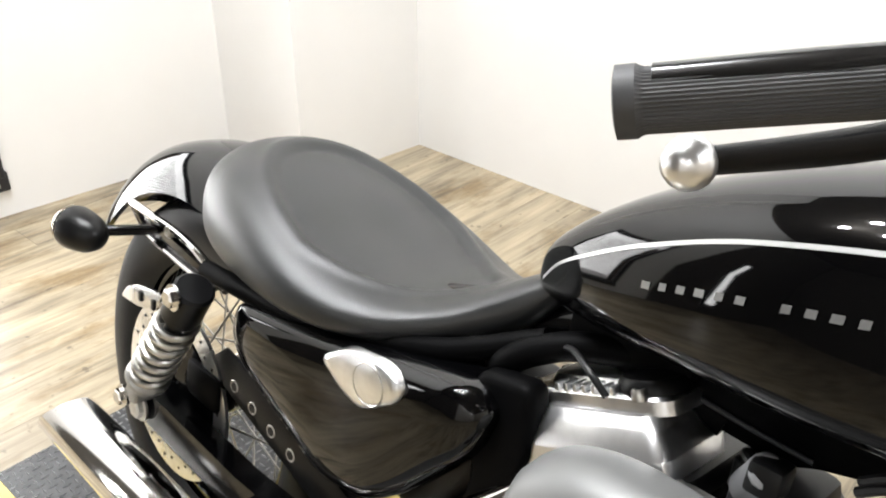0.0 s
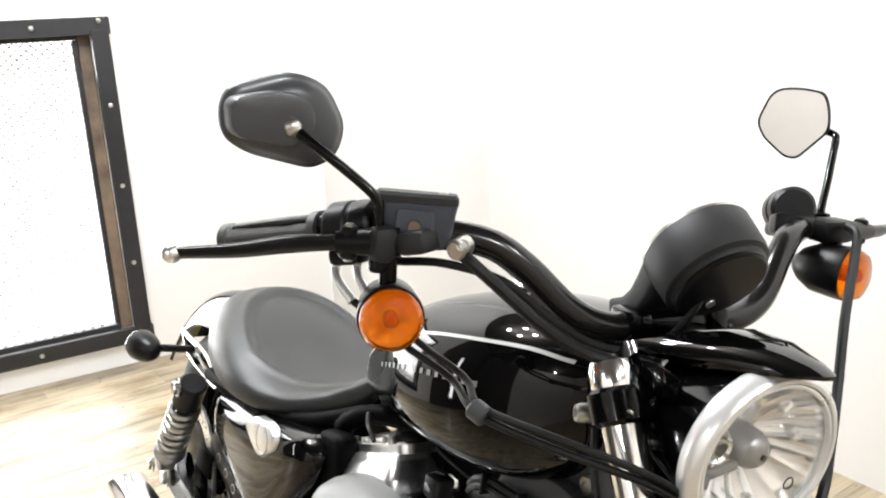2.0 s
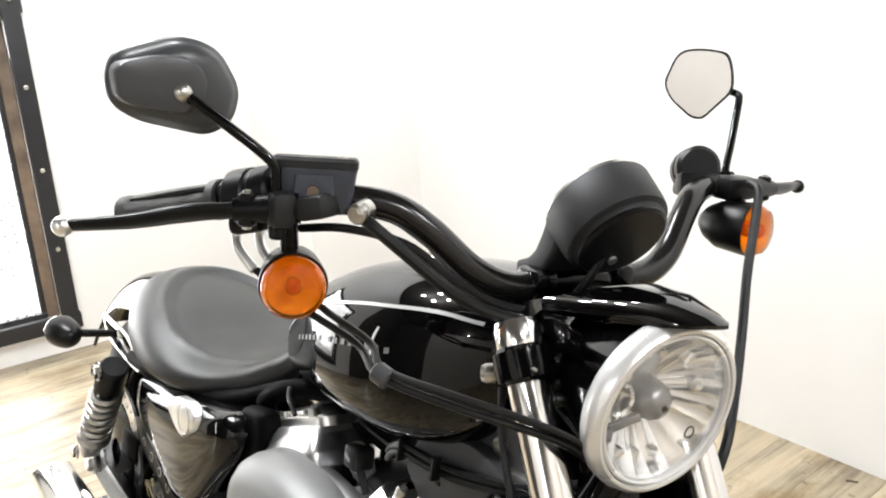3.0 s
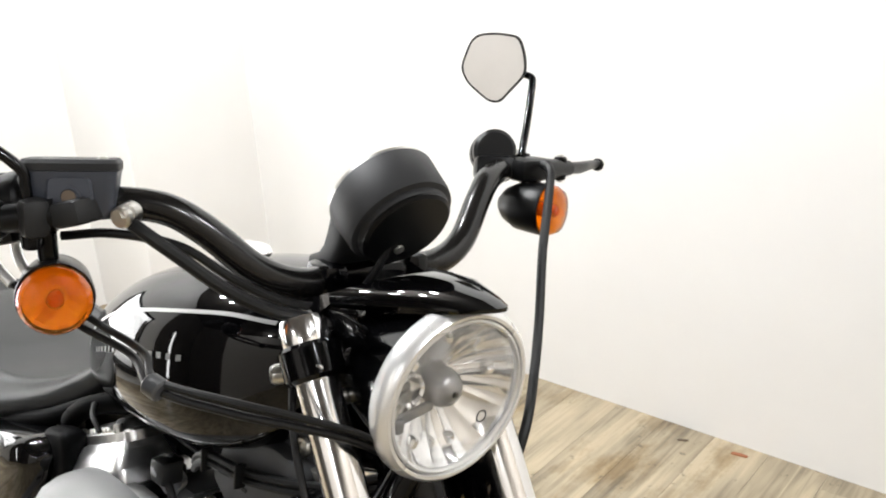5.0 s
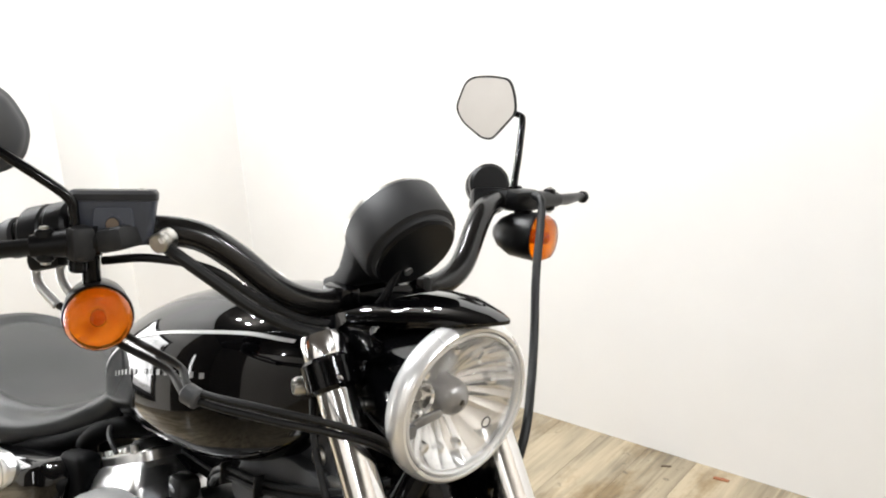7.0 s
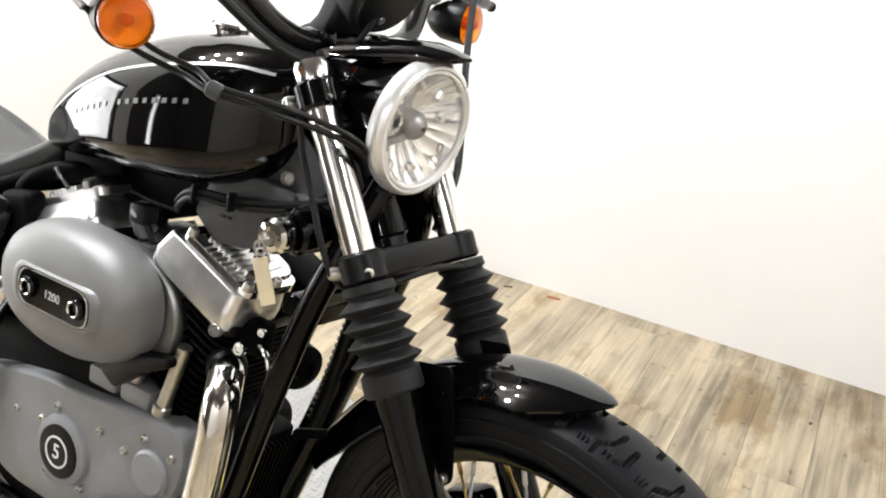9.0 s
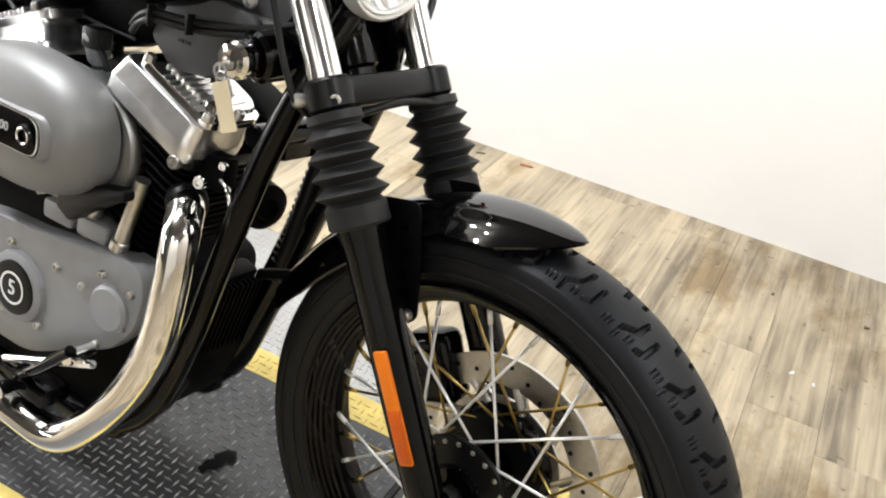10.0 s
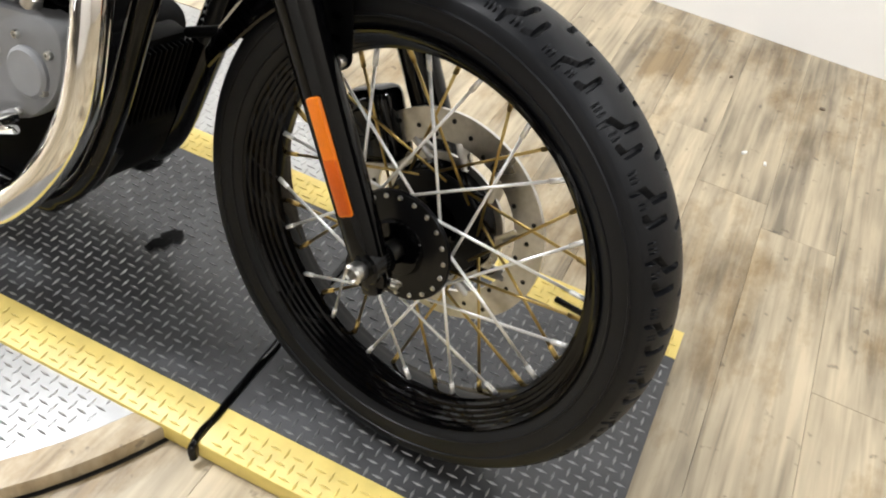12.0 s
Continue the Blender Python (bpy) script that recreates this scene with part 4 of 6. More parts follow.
def mirrors():
    for s in (-1, 1):
        if s < 0:
            ctr, outl = Vector((0.987, -0.378, 1.162)), [(-0.061, 0.004), (-0.054, 0.028), (0.004, 0.048), (0.040, 0.038), (0.062, -0.002), (0.054, -0.034), (0.030, -0.048), (-0.034, -0.034), (-0.056, -0.020)]
            stem = [(1.058, -0.302, 1.045), (1.058, -0.304, 1.085), (1.056, -0.309, 1.103), (1.038, -0.345, 1.133), (1.018, -0.376, 1.157)]
        else:
            ctr, outl = Vector((0.960, 0.300, 1.191)), [(-0.056, -0.002), (-0.038, 0.042), (0.003, 0.046), (0.040, 0.042), (0.050, 0.020), (0.054, -0.006), (0.012, -0.046), (-0.006, -0.045), (-0.043, -0.022)]
            stem = [(1.045, 0.280, 1.075), (1.035, 0.287, 1.090), (1.020, 0.308, 1.126), (1.008, 0.324, 1.160), (1.005, 0.328, 1.174), (1.000, 0.330, 1.181), (0.977, 0.332, 1.186)]
        m = Matrix.Translation(ctr) @ Matrix(((0, 0, 1, 0), (1, 0, 0, 0), (0, 1, 0, 0), (0, 0, 0, 1)))
        ring = [(x * (0.97 if s < 0 else 1), y * (0.93 if s < 0 else 1)) for x, y in rounded(outl, 0.03, 5)]
        rings = []
        depth = 1.0 if s < 0 else 0.6
        for z, k in ((0.0, 0.965), (0.001, 1.0), (0.009, 1.0), (0.0125, 0.975), (0.0135, 0.93), (0.019, 0.88), (0.0235, 0.78), (0.027, 0.6), (0.029, 0.3), (0.0295, 0.05)):
            rings.append([(x * k, y * k, z * depth) for x, y in ring])
        if s > 0:
            m = Matrix.Translation(ctr) @ Matrix.Rotation(radians(-57), 4, "Z") @ Matrix(((0, 0, 1, 0), (0.83, 0, 0, 0), (0, 1, 0, 0), (0, 0, 0, 1)))
        if s > 0:       # this one is turned round, glass to the front
            m = m @ Matrix.Diagonal((1, 1, -1, 1))
        mir = bp("mirror", moved(loft(rings), m), MIRRORBACK, "black rear-view mirror on a bent stem", 50, steered=True)
        if s < 0:
            pl = rounded([(-0.055, 0.017), (-0.02, 0.026), (0.010, 0.025), (0.024, 0.010), (0.022, -0.012), (0.004, -0.024), (-0.030, -0.020), (-0.052, -0.014)], 0.012, 4)
            part("raised_panel", moved(loft([[(x * k, y * k, z) for x, y in pl] for z, k in ((0.006, 1.04), (0.0285, 1.0), (0.0325, 0.965), (0.0335, 0.90), (0.034, 0.3))]), m), MIRRORBACK, mir, smooth=40)
        part("mirror_glass", moved(loft([[(x * 0.93, y * 0.93, -0.0008) for x, y in ring], [(x * 0.93, y * 0.93, 0.0005) for x, y in ring]]), m), MIRROR, mir, "mirror glass")
        part("mirror_rim", moved(loft([[(x * a, y * a, z) for x, y in ring] for a, z in ((0.93, 0.0), (0.95, -0.002), (0.985, -0.002), (1.0, 0.0012))], caps=False), m), BLACK, mir)
        part("stem", tube(stem, 0.0048, 12, 8), BLACK, mir)
        bm = bmesh.new()
        bmesh.ops.create_uvsphere(bm, u_segments=16, v_segments=10, radius=0.009, matrix=Matrix.Translation(stem[-1]))
        part("ball_joint", bm, STEEL if s < 0 else BLACK, mir)
        part("stem_base", cyl(Vector(stem[0]) - Vector((0, 0, 0.012)), Vector(stem[0]) + Vector((0, 0, 0.014)), 0.0085, 14, 0.002), BLACK, mir)


mirrors()


def turn_signal(c, way, steered, r=0.033, stem=None, lens=None, label="black bullet turn signal with an amber lens"):
    """A bullet-shaped lamp; way points out through the lens."""
    c, way = Vector(c), Vector(way).normalized()
    m = along(c, c + way)
    body = bp("turn_signal", lathe([(0, -0.062), (0.010, -0.060), (0.020, -0.051), (0.029, -0.034), (r + 0.0015, -0.012), (r + 0.0025, 0.0), (r + 0.002, 0.0035), (r - 0.001, 0.003), (r - 0.005, -0.008), (0.016, -0.028), (0, -0.03)], 32, m), SIGNALBLACK, label, steered=steered)
    part("lens", lathe([(r - 0.001, 0.0), (r + 0.0005, 0.003), (r, 0.012), (r - 0.004, 0.019), (r - 0.012, 0.0225), (0, 0.024)], 32, m), lens or AMBERGLASS, body, "clear amber lens" if lens is None else "smoked lens").visible_shadow = False
    part("reflector_bowl", lathe([(r - 0.0055, 0.0025), (0.021, -0.002), (0.0145, -0.0065), (0.008, -0.011), (0, -0.012)], 16, m), AMBERBOWL, body, smooth=0)
    part("bulb", lathe([(0, 0.011), (0.004, 0.0100), (0.0068, 0.005), (0.0055, -0.010)], 18, m), AMBER, body)
    if stem:
        part("stem", tube(stem, 0.0085, 12), BLACK, body)
    return body


turn_signal((1.062, -0.287, 0.990), (0.93, -0.30, -0.05), True, 0.0295, [(1.050, -0.287, 1.012), (1.052, -0.289, 1.045)])
turn_signal((1.104, 0.262, 1.028), (0.93, 0.30, -0.02), True, 0.0295, [(1.08, 0.262, 1.035), (1.075, 0.272, 1.066)])
turn_signal((-0.146, -0.204, 0.569), (-0.97, -0.2, 0.0), False, 0.0315, [(-0.118, -0.186, 0.571), (-0.075, -0.11, 0.578)], lens=LENS, label="small black rear turn signal on a stalk")


def tank():
    #        x      top    foot   half width
    secs = [(0.572, 0.775, 0.744, 0.026), (0.582, 0.790, 0.739, 0.041), (0.60, 0.810, 0.736, 0.056), (0.64, 0.844, 0.737, 0.078), (0.70, 0.884, 0.742, 0.101), (0.77, 0.920, 0.750, 0.121), (0.84, 0.947, 0.755, 0.136), (0.91, 0.965, 0.760, 0.142), (0.98, 0.974, 0.768, 0.139), (1.04, 0.972, 0.785, 0.122), (1.08, 0.961, 0.81, 0.093), (1.105, 0.943, 0.84, 0.064), (1.115, 0.92, 0.86, 0.035)]
    N = 44
    fine = []
    for i in range(len(secs) - 1):
        a = secs[max(i - 1, 0)]
        b, c = secs[i], secs[i + 1]
        d = secs[min(i + 2, len(secs) - 1)]
        for k in range(4):
            t = k / 4
            fine.append([0.5 * (2 * b[j] + (c[j] - a[j]) * t + (2 * a[j] - 5 * b[j] + 4 * c[j] - d[j]) * t * t + (3 * b[j] - a[j] - 3 * c[j] + d[j]) * t**3) for j in range(4)])
    fine.append(list(secs[-1]))
    def ring(x, top, foot, hw):
        out = []
        zc = foot + (top - foot) * 0.44
        for i in range(N):
            a = 2 * math.pi * i / N
            c, s = math.cos(a), math.sin(a)
            e = 2.9 if s > 0 else 4.2
            y = hw * math.copysign(abs(c) ** (2 / e), c)
            z = (top - zc if s > 0 else zc - foot) * math.copysign(abs(s) ** (2 / e), s)
            out.append(Vector((x, y, zc + z)))
        return out
    rings = [ring(*f) for f in fine]
    t = bp("fuel_tank", loft(rings), PAINT, "gloss black fuel tank with a silver pinstripe", 60)
    def skin(x, z, lift=0.0008):
        """A point on the near flank at x and z."""
        f = [float(np.interp(x, [q[0] for q in fine], [q[k] for q in fine])) for k in range(1, 4)]
        top, foot, hw = f
        zc = foot + (top - foot) * 0.44
        h = (z - zc) / (top - zc) if z > zc else (z - zc) / (zc - foot)
        e = 2.9 if z > zc else 4.2
        y = hw * max(0.0, 1 - abs(h) ** e) ** (1 / e)
        return Vector((x, -y - lift, z))
    # pinstripe
    line = [(0.594, 0.757), (0.62, 0.785), (0.66, 0.812), (0.72, 0.846), (0.80, 0.882), (0.88, 0.907), (0.96, 0.925), (1.03, 0.936), (1.075, 0.934)]
    fl = spline([Vector((x, 0, z)) for x, z in line], 6)
    for s in (1, -1):
        bm = bmesh.new()
        prev = None
        for p in fl:
            hi, lo = skin(p.x, p.z + 0.0019), skin(p.x, p.z - 0.0019)
            pr = [bm.verts.new((q.x, q.y * s, q.z)) for q in (hi, lo)]
            if prev:
                bm.faces.new((prev[0], prev[1], pr[1], pr[0]))
            prev = pr
        part("pinstripe", bm, SILVERPAINT, t, "thin silver stripe")
    # the maker's lettering, as plain marks
    n = 15
    for i in range(n):
        if i == 6:
            continue
        u = (i + 0.5) / n
        x = 0.728 + u * 0.262
        z = 0.816 + u * 0.092 - u * u * 0.026
        w, h = (0.0088, 0.0072, 0.0080)[i % 3], 0.0068
        bm = bmesh.new()
        g = [[bm.verts.new(skin(x + a * w / 2 + b * 0.0, z + b * h / 2 + a * 0.001, 0.0009)) for a in (-1, 1)] for b in (-1, 0, 1)]
        for k in range(2):
            bm.faces.new((g[k][0], g[k][1], g[k + 1][1], g[k + 1][0]))
        part("letter_mark", bm, LETTER, t)
    # filler cap
    cz = 0.958
    part("filler_cap", lathe([(0.022, -0.012), (0.022, 0.014), (0.029, 0.016), (0.030, 0.021), (0.027, 0.0245), (0.012, 0.0265), (0, 0.027)], 36, Matrix.Translation((0.930, -0.030, cz)) @ Matrix.Rotation(radians(4), 4, "Y")), CHROME, t, "chrome filler cap")
    part("front_mount", slab(rounded([(1.00, 0.79), (1.13, 0.775), (1.135, 0.80), (1.085, 0.865), (1.06, 0.86), (1.03, 0.82)], 0.01), 0.004, 0.001, side_plane(-0.05)), SATIN, t)
    bolt((1.096, -0.056, 0.806), (0, -1, 0), t, 0.0115, 0.008)


tank()


def seat():
    #       x      top    foot   half width
    secs = [(0.018, 0.690, 0.648, 0.035), (0.026, 0.722, 0.636, 0.073), (0.050, 0.747, 0.620, 0.107), (0.09, 0.760, 0.609, 0.134), (0.15, 0.757, 0.604, 0.156), (0.23, 0.737, 0.604, 0.170), (0.31, 0.708, 0.607, 0.172), (0.38, 0.687, 0.612, 0.158), (0.44, 0.684, 0.622, 0.130), (0.50, 0.702, 0.640, 0.095), (0.545, 0.730, 0.66, 0.066), (0.58, 0.752, 0.69, 0.046), (0.600, 0.760, 0.72, 0.03)]
    fine = []
    for i in range(len(secs) - 1):
        a, b, c, d = secs[max(i - 1, 0)], secs[i], secs[i + 1], secs[min(i + 2, len(secs) - 1)]
        for k in range(20):
            t = k / 20
            fine.append([0.5 * (2 * b[j] + (c[j] - a[j]) * t + (2 * a[j] - 5 * b[j] + 4 * c[j] - d[j]) * t * t + (3 * b[j] - a[j] - 3 * c[j] + d[j]) * t**3) for j in range(4)])
    fine.append(list(secs[-1]))
    N = 120
    rings = []
    for x, top, foot, hw in fine:
        zc = foot + (top - foot) * 0.42
        ring = []
        for i in range(N):
            a = 2 * math.pi * i / N
            c, s = math.cos(a), math.sin(a)
            e = 2.3 if s > 0 else 3.2
            y = hw * math.copysign(abs(c) ** (2 / e), c)
            z = (top - zc if s > 0 else zc - foot) * math.copysign(abs(s) ** (2 / e), s)
            # the scooped sitting panel, a step below the rim
            if s > 0:
                q = math.hypot((x - 0.304) / 0.190, y / (0.123 - 0.048 * max(0, (x - 0.30) / 0.2)))
                u = max(0.0, min(1.0, (1.0 - q) * 11))
                z -= 0.008 * u * u * (3 - 2 * u) + 0.007 * max(0.0, min(1.0, 1.0 - q))
                z += 0.003 * math.exp(-((q - 1.05) / 0.055) ** 2)
            ring.append((x, y, zc + z))
        rings.append(ring)
    st = bp("seat", loft(rings), LEATHER, "black vinyl solo seat with a scooped panel", 70)
    return st


seat()


def rear():
    # mudguard over the rear wheel
    C = Vector((0, 0, 0.32))
    rings = []
    n = 36
    for i in range(n + 1):
        t = i / n
        a = radians(60 + t * 90)
        c, s = math.cos(a), math.sin(a)
        N = 16
        ring = []
        R = 0.392 + 0.012 * t
        for k in range(N + 1):
            u = -1 + 2 * k / N
            r = R - abs(u) ** 3 * 0.075
            ring.append(C + Vector((r * c, u * 0.100, r * s)))
        for k in range(N + 1):
            u = 1 - 2 * k / N
            r = R - 0.004 - abs(u) ** 3 * 0.075
            ring.append(C + Vector((r * c, u * 0.094, r * s)))
        rings.append(ring)
    bp("rear_fender", loft(rings), PAINT, "gloss black bobbed rear mudguard", 50)
    for s in (-1, 1):
        pts = [(-0.155, 0.597), (-0.035, 0.598), (0.03, 0.592), (0.10, 0.573), (0.14, 0.56), (0.10, 0.548), (0.0, 0.552), (-0.10, 0.562)]
        st = bp("fender_strut", slab(rounded(pts, 0.015), 0.008, 0.003, side_plane(s * 0.108 + 0.004)), BLACK, "black mudguard strut with bright edges")
        for line, r in (([(-0.150, 0.597), (-0.09, 0.596), (-0.035, 0.597), (0.03, 0.591), (0.10, 0.570), (0.128, 0.560)], 0.0062), ([(-0.150, 0.592), (-0.10, 0.562), (-0.016, 0.553), (0.05, 0.550), (0.10, 0.552)], 0.0042)):
            part("bright_edge", tube([(x, s * 0.1135, z) for x, z in line], r, 10, 6), CHROME, st, "chrome edge")
        bolt((-0.03, s * 0.112, 0.592), (0, s, 0), st, 0.010, 0.008)
    # rear wheel
    w = bp("rear_wheel", ring_y([(0.02, -0.075), (0.045, -0.073), (0.05, -0.05), (0.04, -0.04), (0.04, 0.04), (0.05, 0.06), (0.045, 0.075), (0.02, 0.07)], 32, C), BLACK, "black laced rear wheel")
    part("tyre", moved(tyre_mesh(0.32, 0.075, 0.075, 0.212, 30, True, 900), Matrix.Translation(C)), RUBBER, w, "wide black rear tyre", 50)
    rim = [(0.222, -0.05), (0.226, -0.052), (0.226, -0.046), (0.208, -0.042), (0.198, -0.02), (0.197, 0.02), (0.208, 0.042), (0.226, 0.046), (0.226, 0.052), (0.222, 0.05), (0.202, 0.048), (0.191, 0.02), (0.191, -0.02), (0.202, -0.048)]
    part("rim", ring_y(rim, 96, C), PAINT, w, "gloss black rim")
    for k in range(40):
        side = -1 if k % 2 else 1
        lead = 1 if (k // 2) % 2 else -1
        h = Vector((0.048 * math.cos(lead * 1.0), side * 0.055, 0.048 * math.sin(lead * 1.0)))
        e = Vector((0.194, side * 0.01, 0))
        ob = part("spoke", cyl(h, e, 0.0018, 6), STEEL, w)
        ob.matrix_basis = Matrix.Translation(C) @ Matrix.Rotation(2 * math.pi * k / 40, 4, "Y")
    D = C + Vector((0.018, -0.119, 0.030))
    disc = part("brake_disc", moved(lathe([(0.110, -0.0028), (0.143, -0.0028), (0.143, 0.0028), (0.110, 0.0028)], 72, RY, close=True), Matrix.Translation(D)), POLISHED, w, "polished drilled brake disc")
    for k in range(36):
        a = 2 * math.pi * k / 36
        p = D + Vector(((0.130 - 0.008 * (k % 2)) * math.cos(a), -0.003, (0.130 - 0.008 * (k % 2)) * math.sin(a)))
        part("disc_hole", lathe([(0, 0), (0.0026, 0), (0.0026, 0.0008), (0, 0.0008)], 8, along(p, p + Vector((0, -1, 0)))), HOSE, w)
    part("disc_carrier", ring_y([(0.03, -0.008), (0.102, -0.002), (0.102, 0.002), (0.03, 0.002)], 40, D), BLACK, w)
    # swing arm, shocks, caliper bracket
    for s in (-1, 1):
        sw = bp("swingarm", loft([[(x, s * 0.143 + dy, z + dz) for dy, dz in ((-0.018, -h), (0.018, -h), (0.018, h), (-0.018, h))] for x, z, h in ((-0.06, 0.325, 0.022), (0.05, 0.325, 0.028), (0.25, 0.32, 0.028), (0.46, 0.33, 0.032))]), BLACK, "black swing arm", 20)
        part("axle_nut", hexbolt((0.0, s * 0.166, 0.325), (0, s, 0), 0.016, 0.014), STEEL, sw)
        top, bot = Vector((0.152, s * 0.180, 0.580)), Vector((0.018, s * 0.178, 0.366))
        d = (bot - top).normalized()
        sh = bp("rear_shock", join(cyl(top - d * 0.012, top + d * 0.052, 0.0275, 28, 0.004), cyl(top + d * 0.06, bot - d * 0.02, 0.013, 16)), SATIN, "rear shock with a bright coil spring")
        coil = []
        n = 7.5
        a0, a1 = top + d * 0.054, bot - d * 0.042
        ex = d.orthogonal().normalized()
        ey = d.cross(ex)
        for k in range(int(n * 14) + 1):
            a = 2 * math.pi * k / 14
            coil.append(a0.lerp(a1, k / (n * 14)) + 0.0265 * (math.cos(a) * ex + math.sin(a) * ey))
        part("spring", tube(coil, 0.0058, 10, 1, smooth=False), STEEL, sh, "bright steel coil spring")
        part("lower_body", join(lathe([(0, 0), (0.026, 0), (0.033, 0.008), (0.033, 0.014), (0.02, 0.03), (0.016, 0.052), (0, 0.052)], 24, along(bot - d * 0.055, bot)), cyl(bot - Vector((0, 0.016, 0)), bot + Vector((0, 0.016, 0)), 0.017, 20, 0.003)), ALU, sh)
        for p, q in ((top, 0.013), (bot, 0.012)):
            part("mount_bolt", hexbolt(p + Vector((0, s * 0.026, 0)), (0, s, 0), q, 0.012), CHROME, sh)
    pts = [(-0.147, 0.442), (-0.13, 0.465), (-0.096, 0.482), (-0.05, 0.492), (-0.018, 0.495), (-0.03, 0.465), (-0.06, 0.455), (-0.09, 0.447)]
    gb = bp("caliper_bracket", slab(rounded(pts, 0.008), 0.006, 0.0015, side_plane(-0.125)), POLISHED, "bright slotted brake bracket")
    for x, z in ((-0.06, 0.47), (-0.02, 0.472)):
        part("slot", box((x - 0.02, -0.1325, z - 0.001), (0.009, 0.003, 0.016), 0.001), HOSE, gb)
    part("caliper", box((0.10, -0.11, 0.40), (0.09, 0.04, 0.06), 0.012), FINBLACK, gb)
    # drilled frame gusset behind the side cover
    pts = [(0.12, 0.46), (0.15, 0.485), (0.19, 0.478), (0.43, 0.415), (0.48, 0.36), (0.44, 0.35), (0.15, 0.425)]
    gu = bp("drilled_bracket", slab(pts, 0.005, 0.001, side_plane(-0.118)), SATIN, "black bracket with round holes")
    for k in range(4):
        x, z = 0.177 + k * 0.0455, 0.438 - k * 0.0105
        part("hole", lathe([(0.006, 0), (0.0085, 0.0012), (0.0095, 0)], 16, along((x, -0.123, z), (x, -1, z)), close=True), STEEL, gu)
        part("hole_shade", lathe([(0, 0), (0.0065, 0), (0.0065, 0.0006), (0, 0.0006)], 14, along((x, -0.1232, z), (x, -1, z))), HOSE, gu)


rear()


def side_cover():
    pts = [(0.190, 0.581), (0.60, 0.660), (0.628, 0.64), (0.612, 0.585), (0.53, 0.487), (0.48, 0.447), (0.40, 0.433), (0.215, 0.502), (0.180, 0.532)]
    o = rounded(pts, 0.03, 5)
    cx, cz = 0.44, 0.56
    rings = []
    for y, k in ((-0.09, 1.0), (-0.125, 1.0), (-0.140, 0.975), (-0.150, 0.92), (-0.156, 0.8), (-0.159, 0.55), (-0.160, 0.1)):
        rings.append([(cx + (x - cx) * k, y, cz + (z - cz) * k) for x, z in o])
    c = bp("side_cover", loft(rings), PAINT, "gloss black oil tank cover", 55)
    em = rounded([(0.398, 0.604), (0.44, 0.634), (0.50, 0.642), (0.532, 0.630), (0.525, 0.608), (0.475, 0.575), (0.44, 0.583)], 0.014, 4)
    e = loft([[(0.468 + (x - 0.468) * k, y, 0.61 + (z - 0.61) * k) for x, z in em] for y, k in ((-0.150, 1.0), (-0.162, 1.0), (-0.166, 0.94), (-0.1675, 0.8), (-0.168, 0.1))])
    p = part("badge", e, POLISHED, c, "bright metal badge with a round boss", 50)
    part("boss", lathe([(0.0215, -0.001), (0.0235, 0.0012), (0.0255, -0.001)], 32, along((0.485, -0.1675, 0.612), (0.485, -1, 0.612)), close=True), STEEL, p)
    cov = [(0.58, 0.665), (0.655, 0.68), (0.665, 0.60), (0.64, 0.52), (0.56, 0.43), (0.52, 0.44), (0.60, 0.53)]
    bp("electric_cover", slab(rounded(cov, 0.02), 0.035, 0.01, side_plane(-0.085), 3), FINBLACK, "black cover behind the engine")
    bp("battery_box", box((0.42, 0, 0.51), (0.36, 0.15, 0.20), 0.02), SATIN, "black battery box under the seat")
    for s in (-1, 1):
        bp("seat_rail", tube([(0.10, s * 0.13, 0.585), (0.30, s * 0.125, 0.60), (0.50, s * 0.10, 0.645), (0.62, s * 0.06, 0.70)], 0.013, 12, 6), FINBLACK, "black frame rail under the seat")
    part("seat_bolt", join(hexbolt((0.536, -0.072, 0.651), (0, -1, 0), 0.009, 0.012), tube([(0.53, -0.07, 0.652), (0.49, -0.085, 0.650), (0.46, -0.09, 0.640)], 0.004, 8)), CHROME, c)


side_cover()


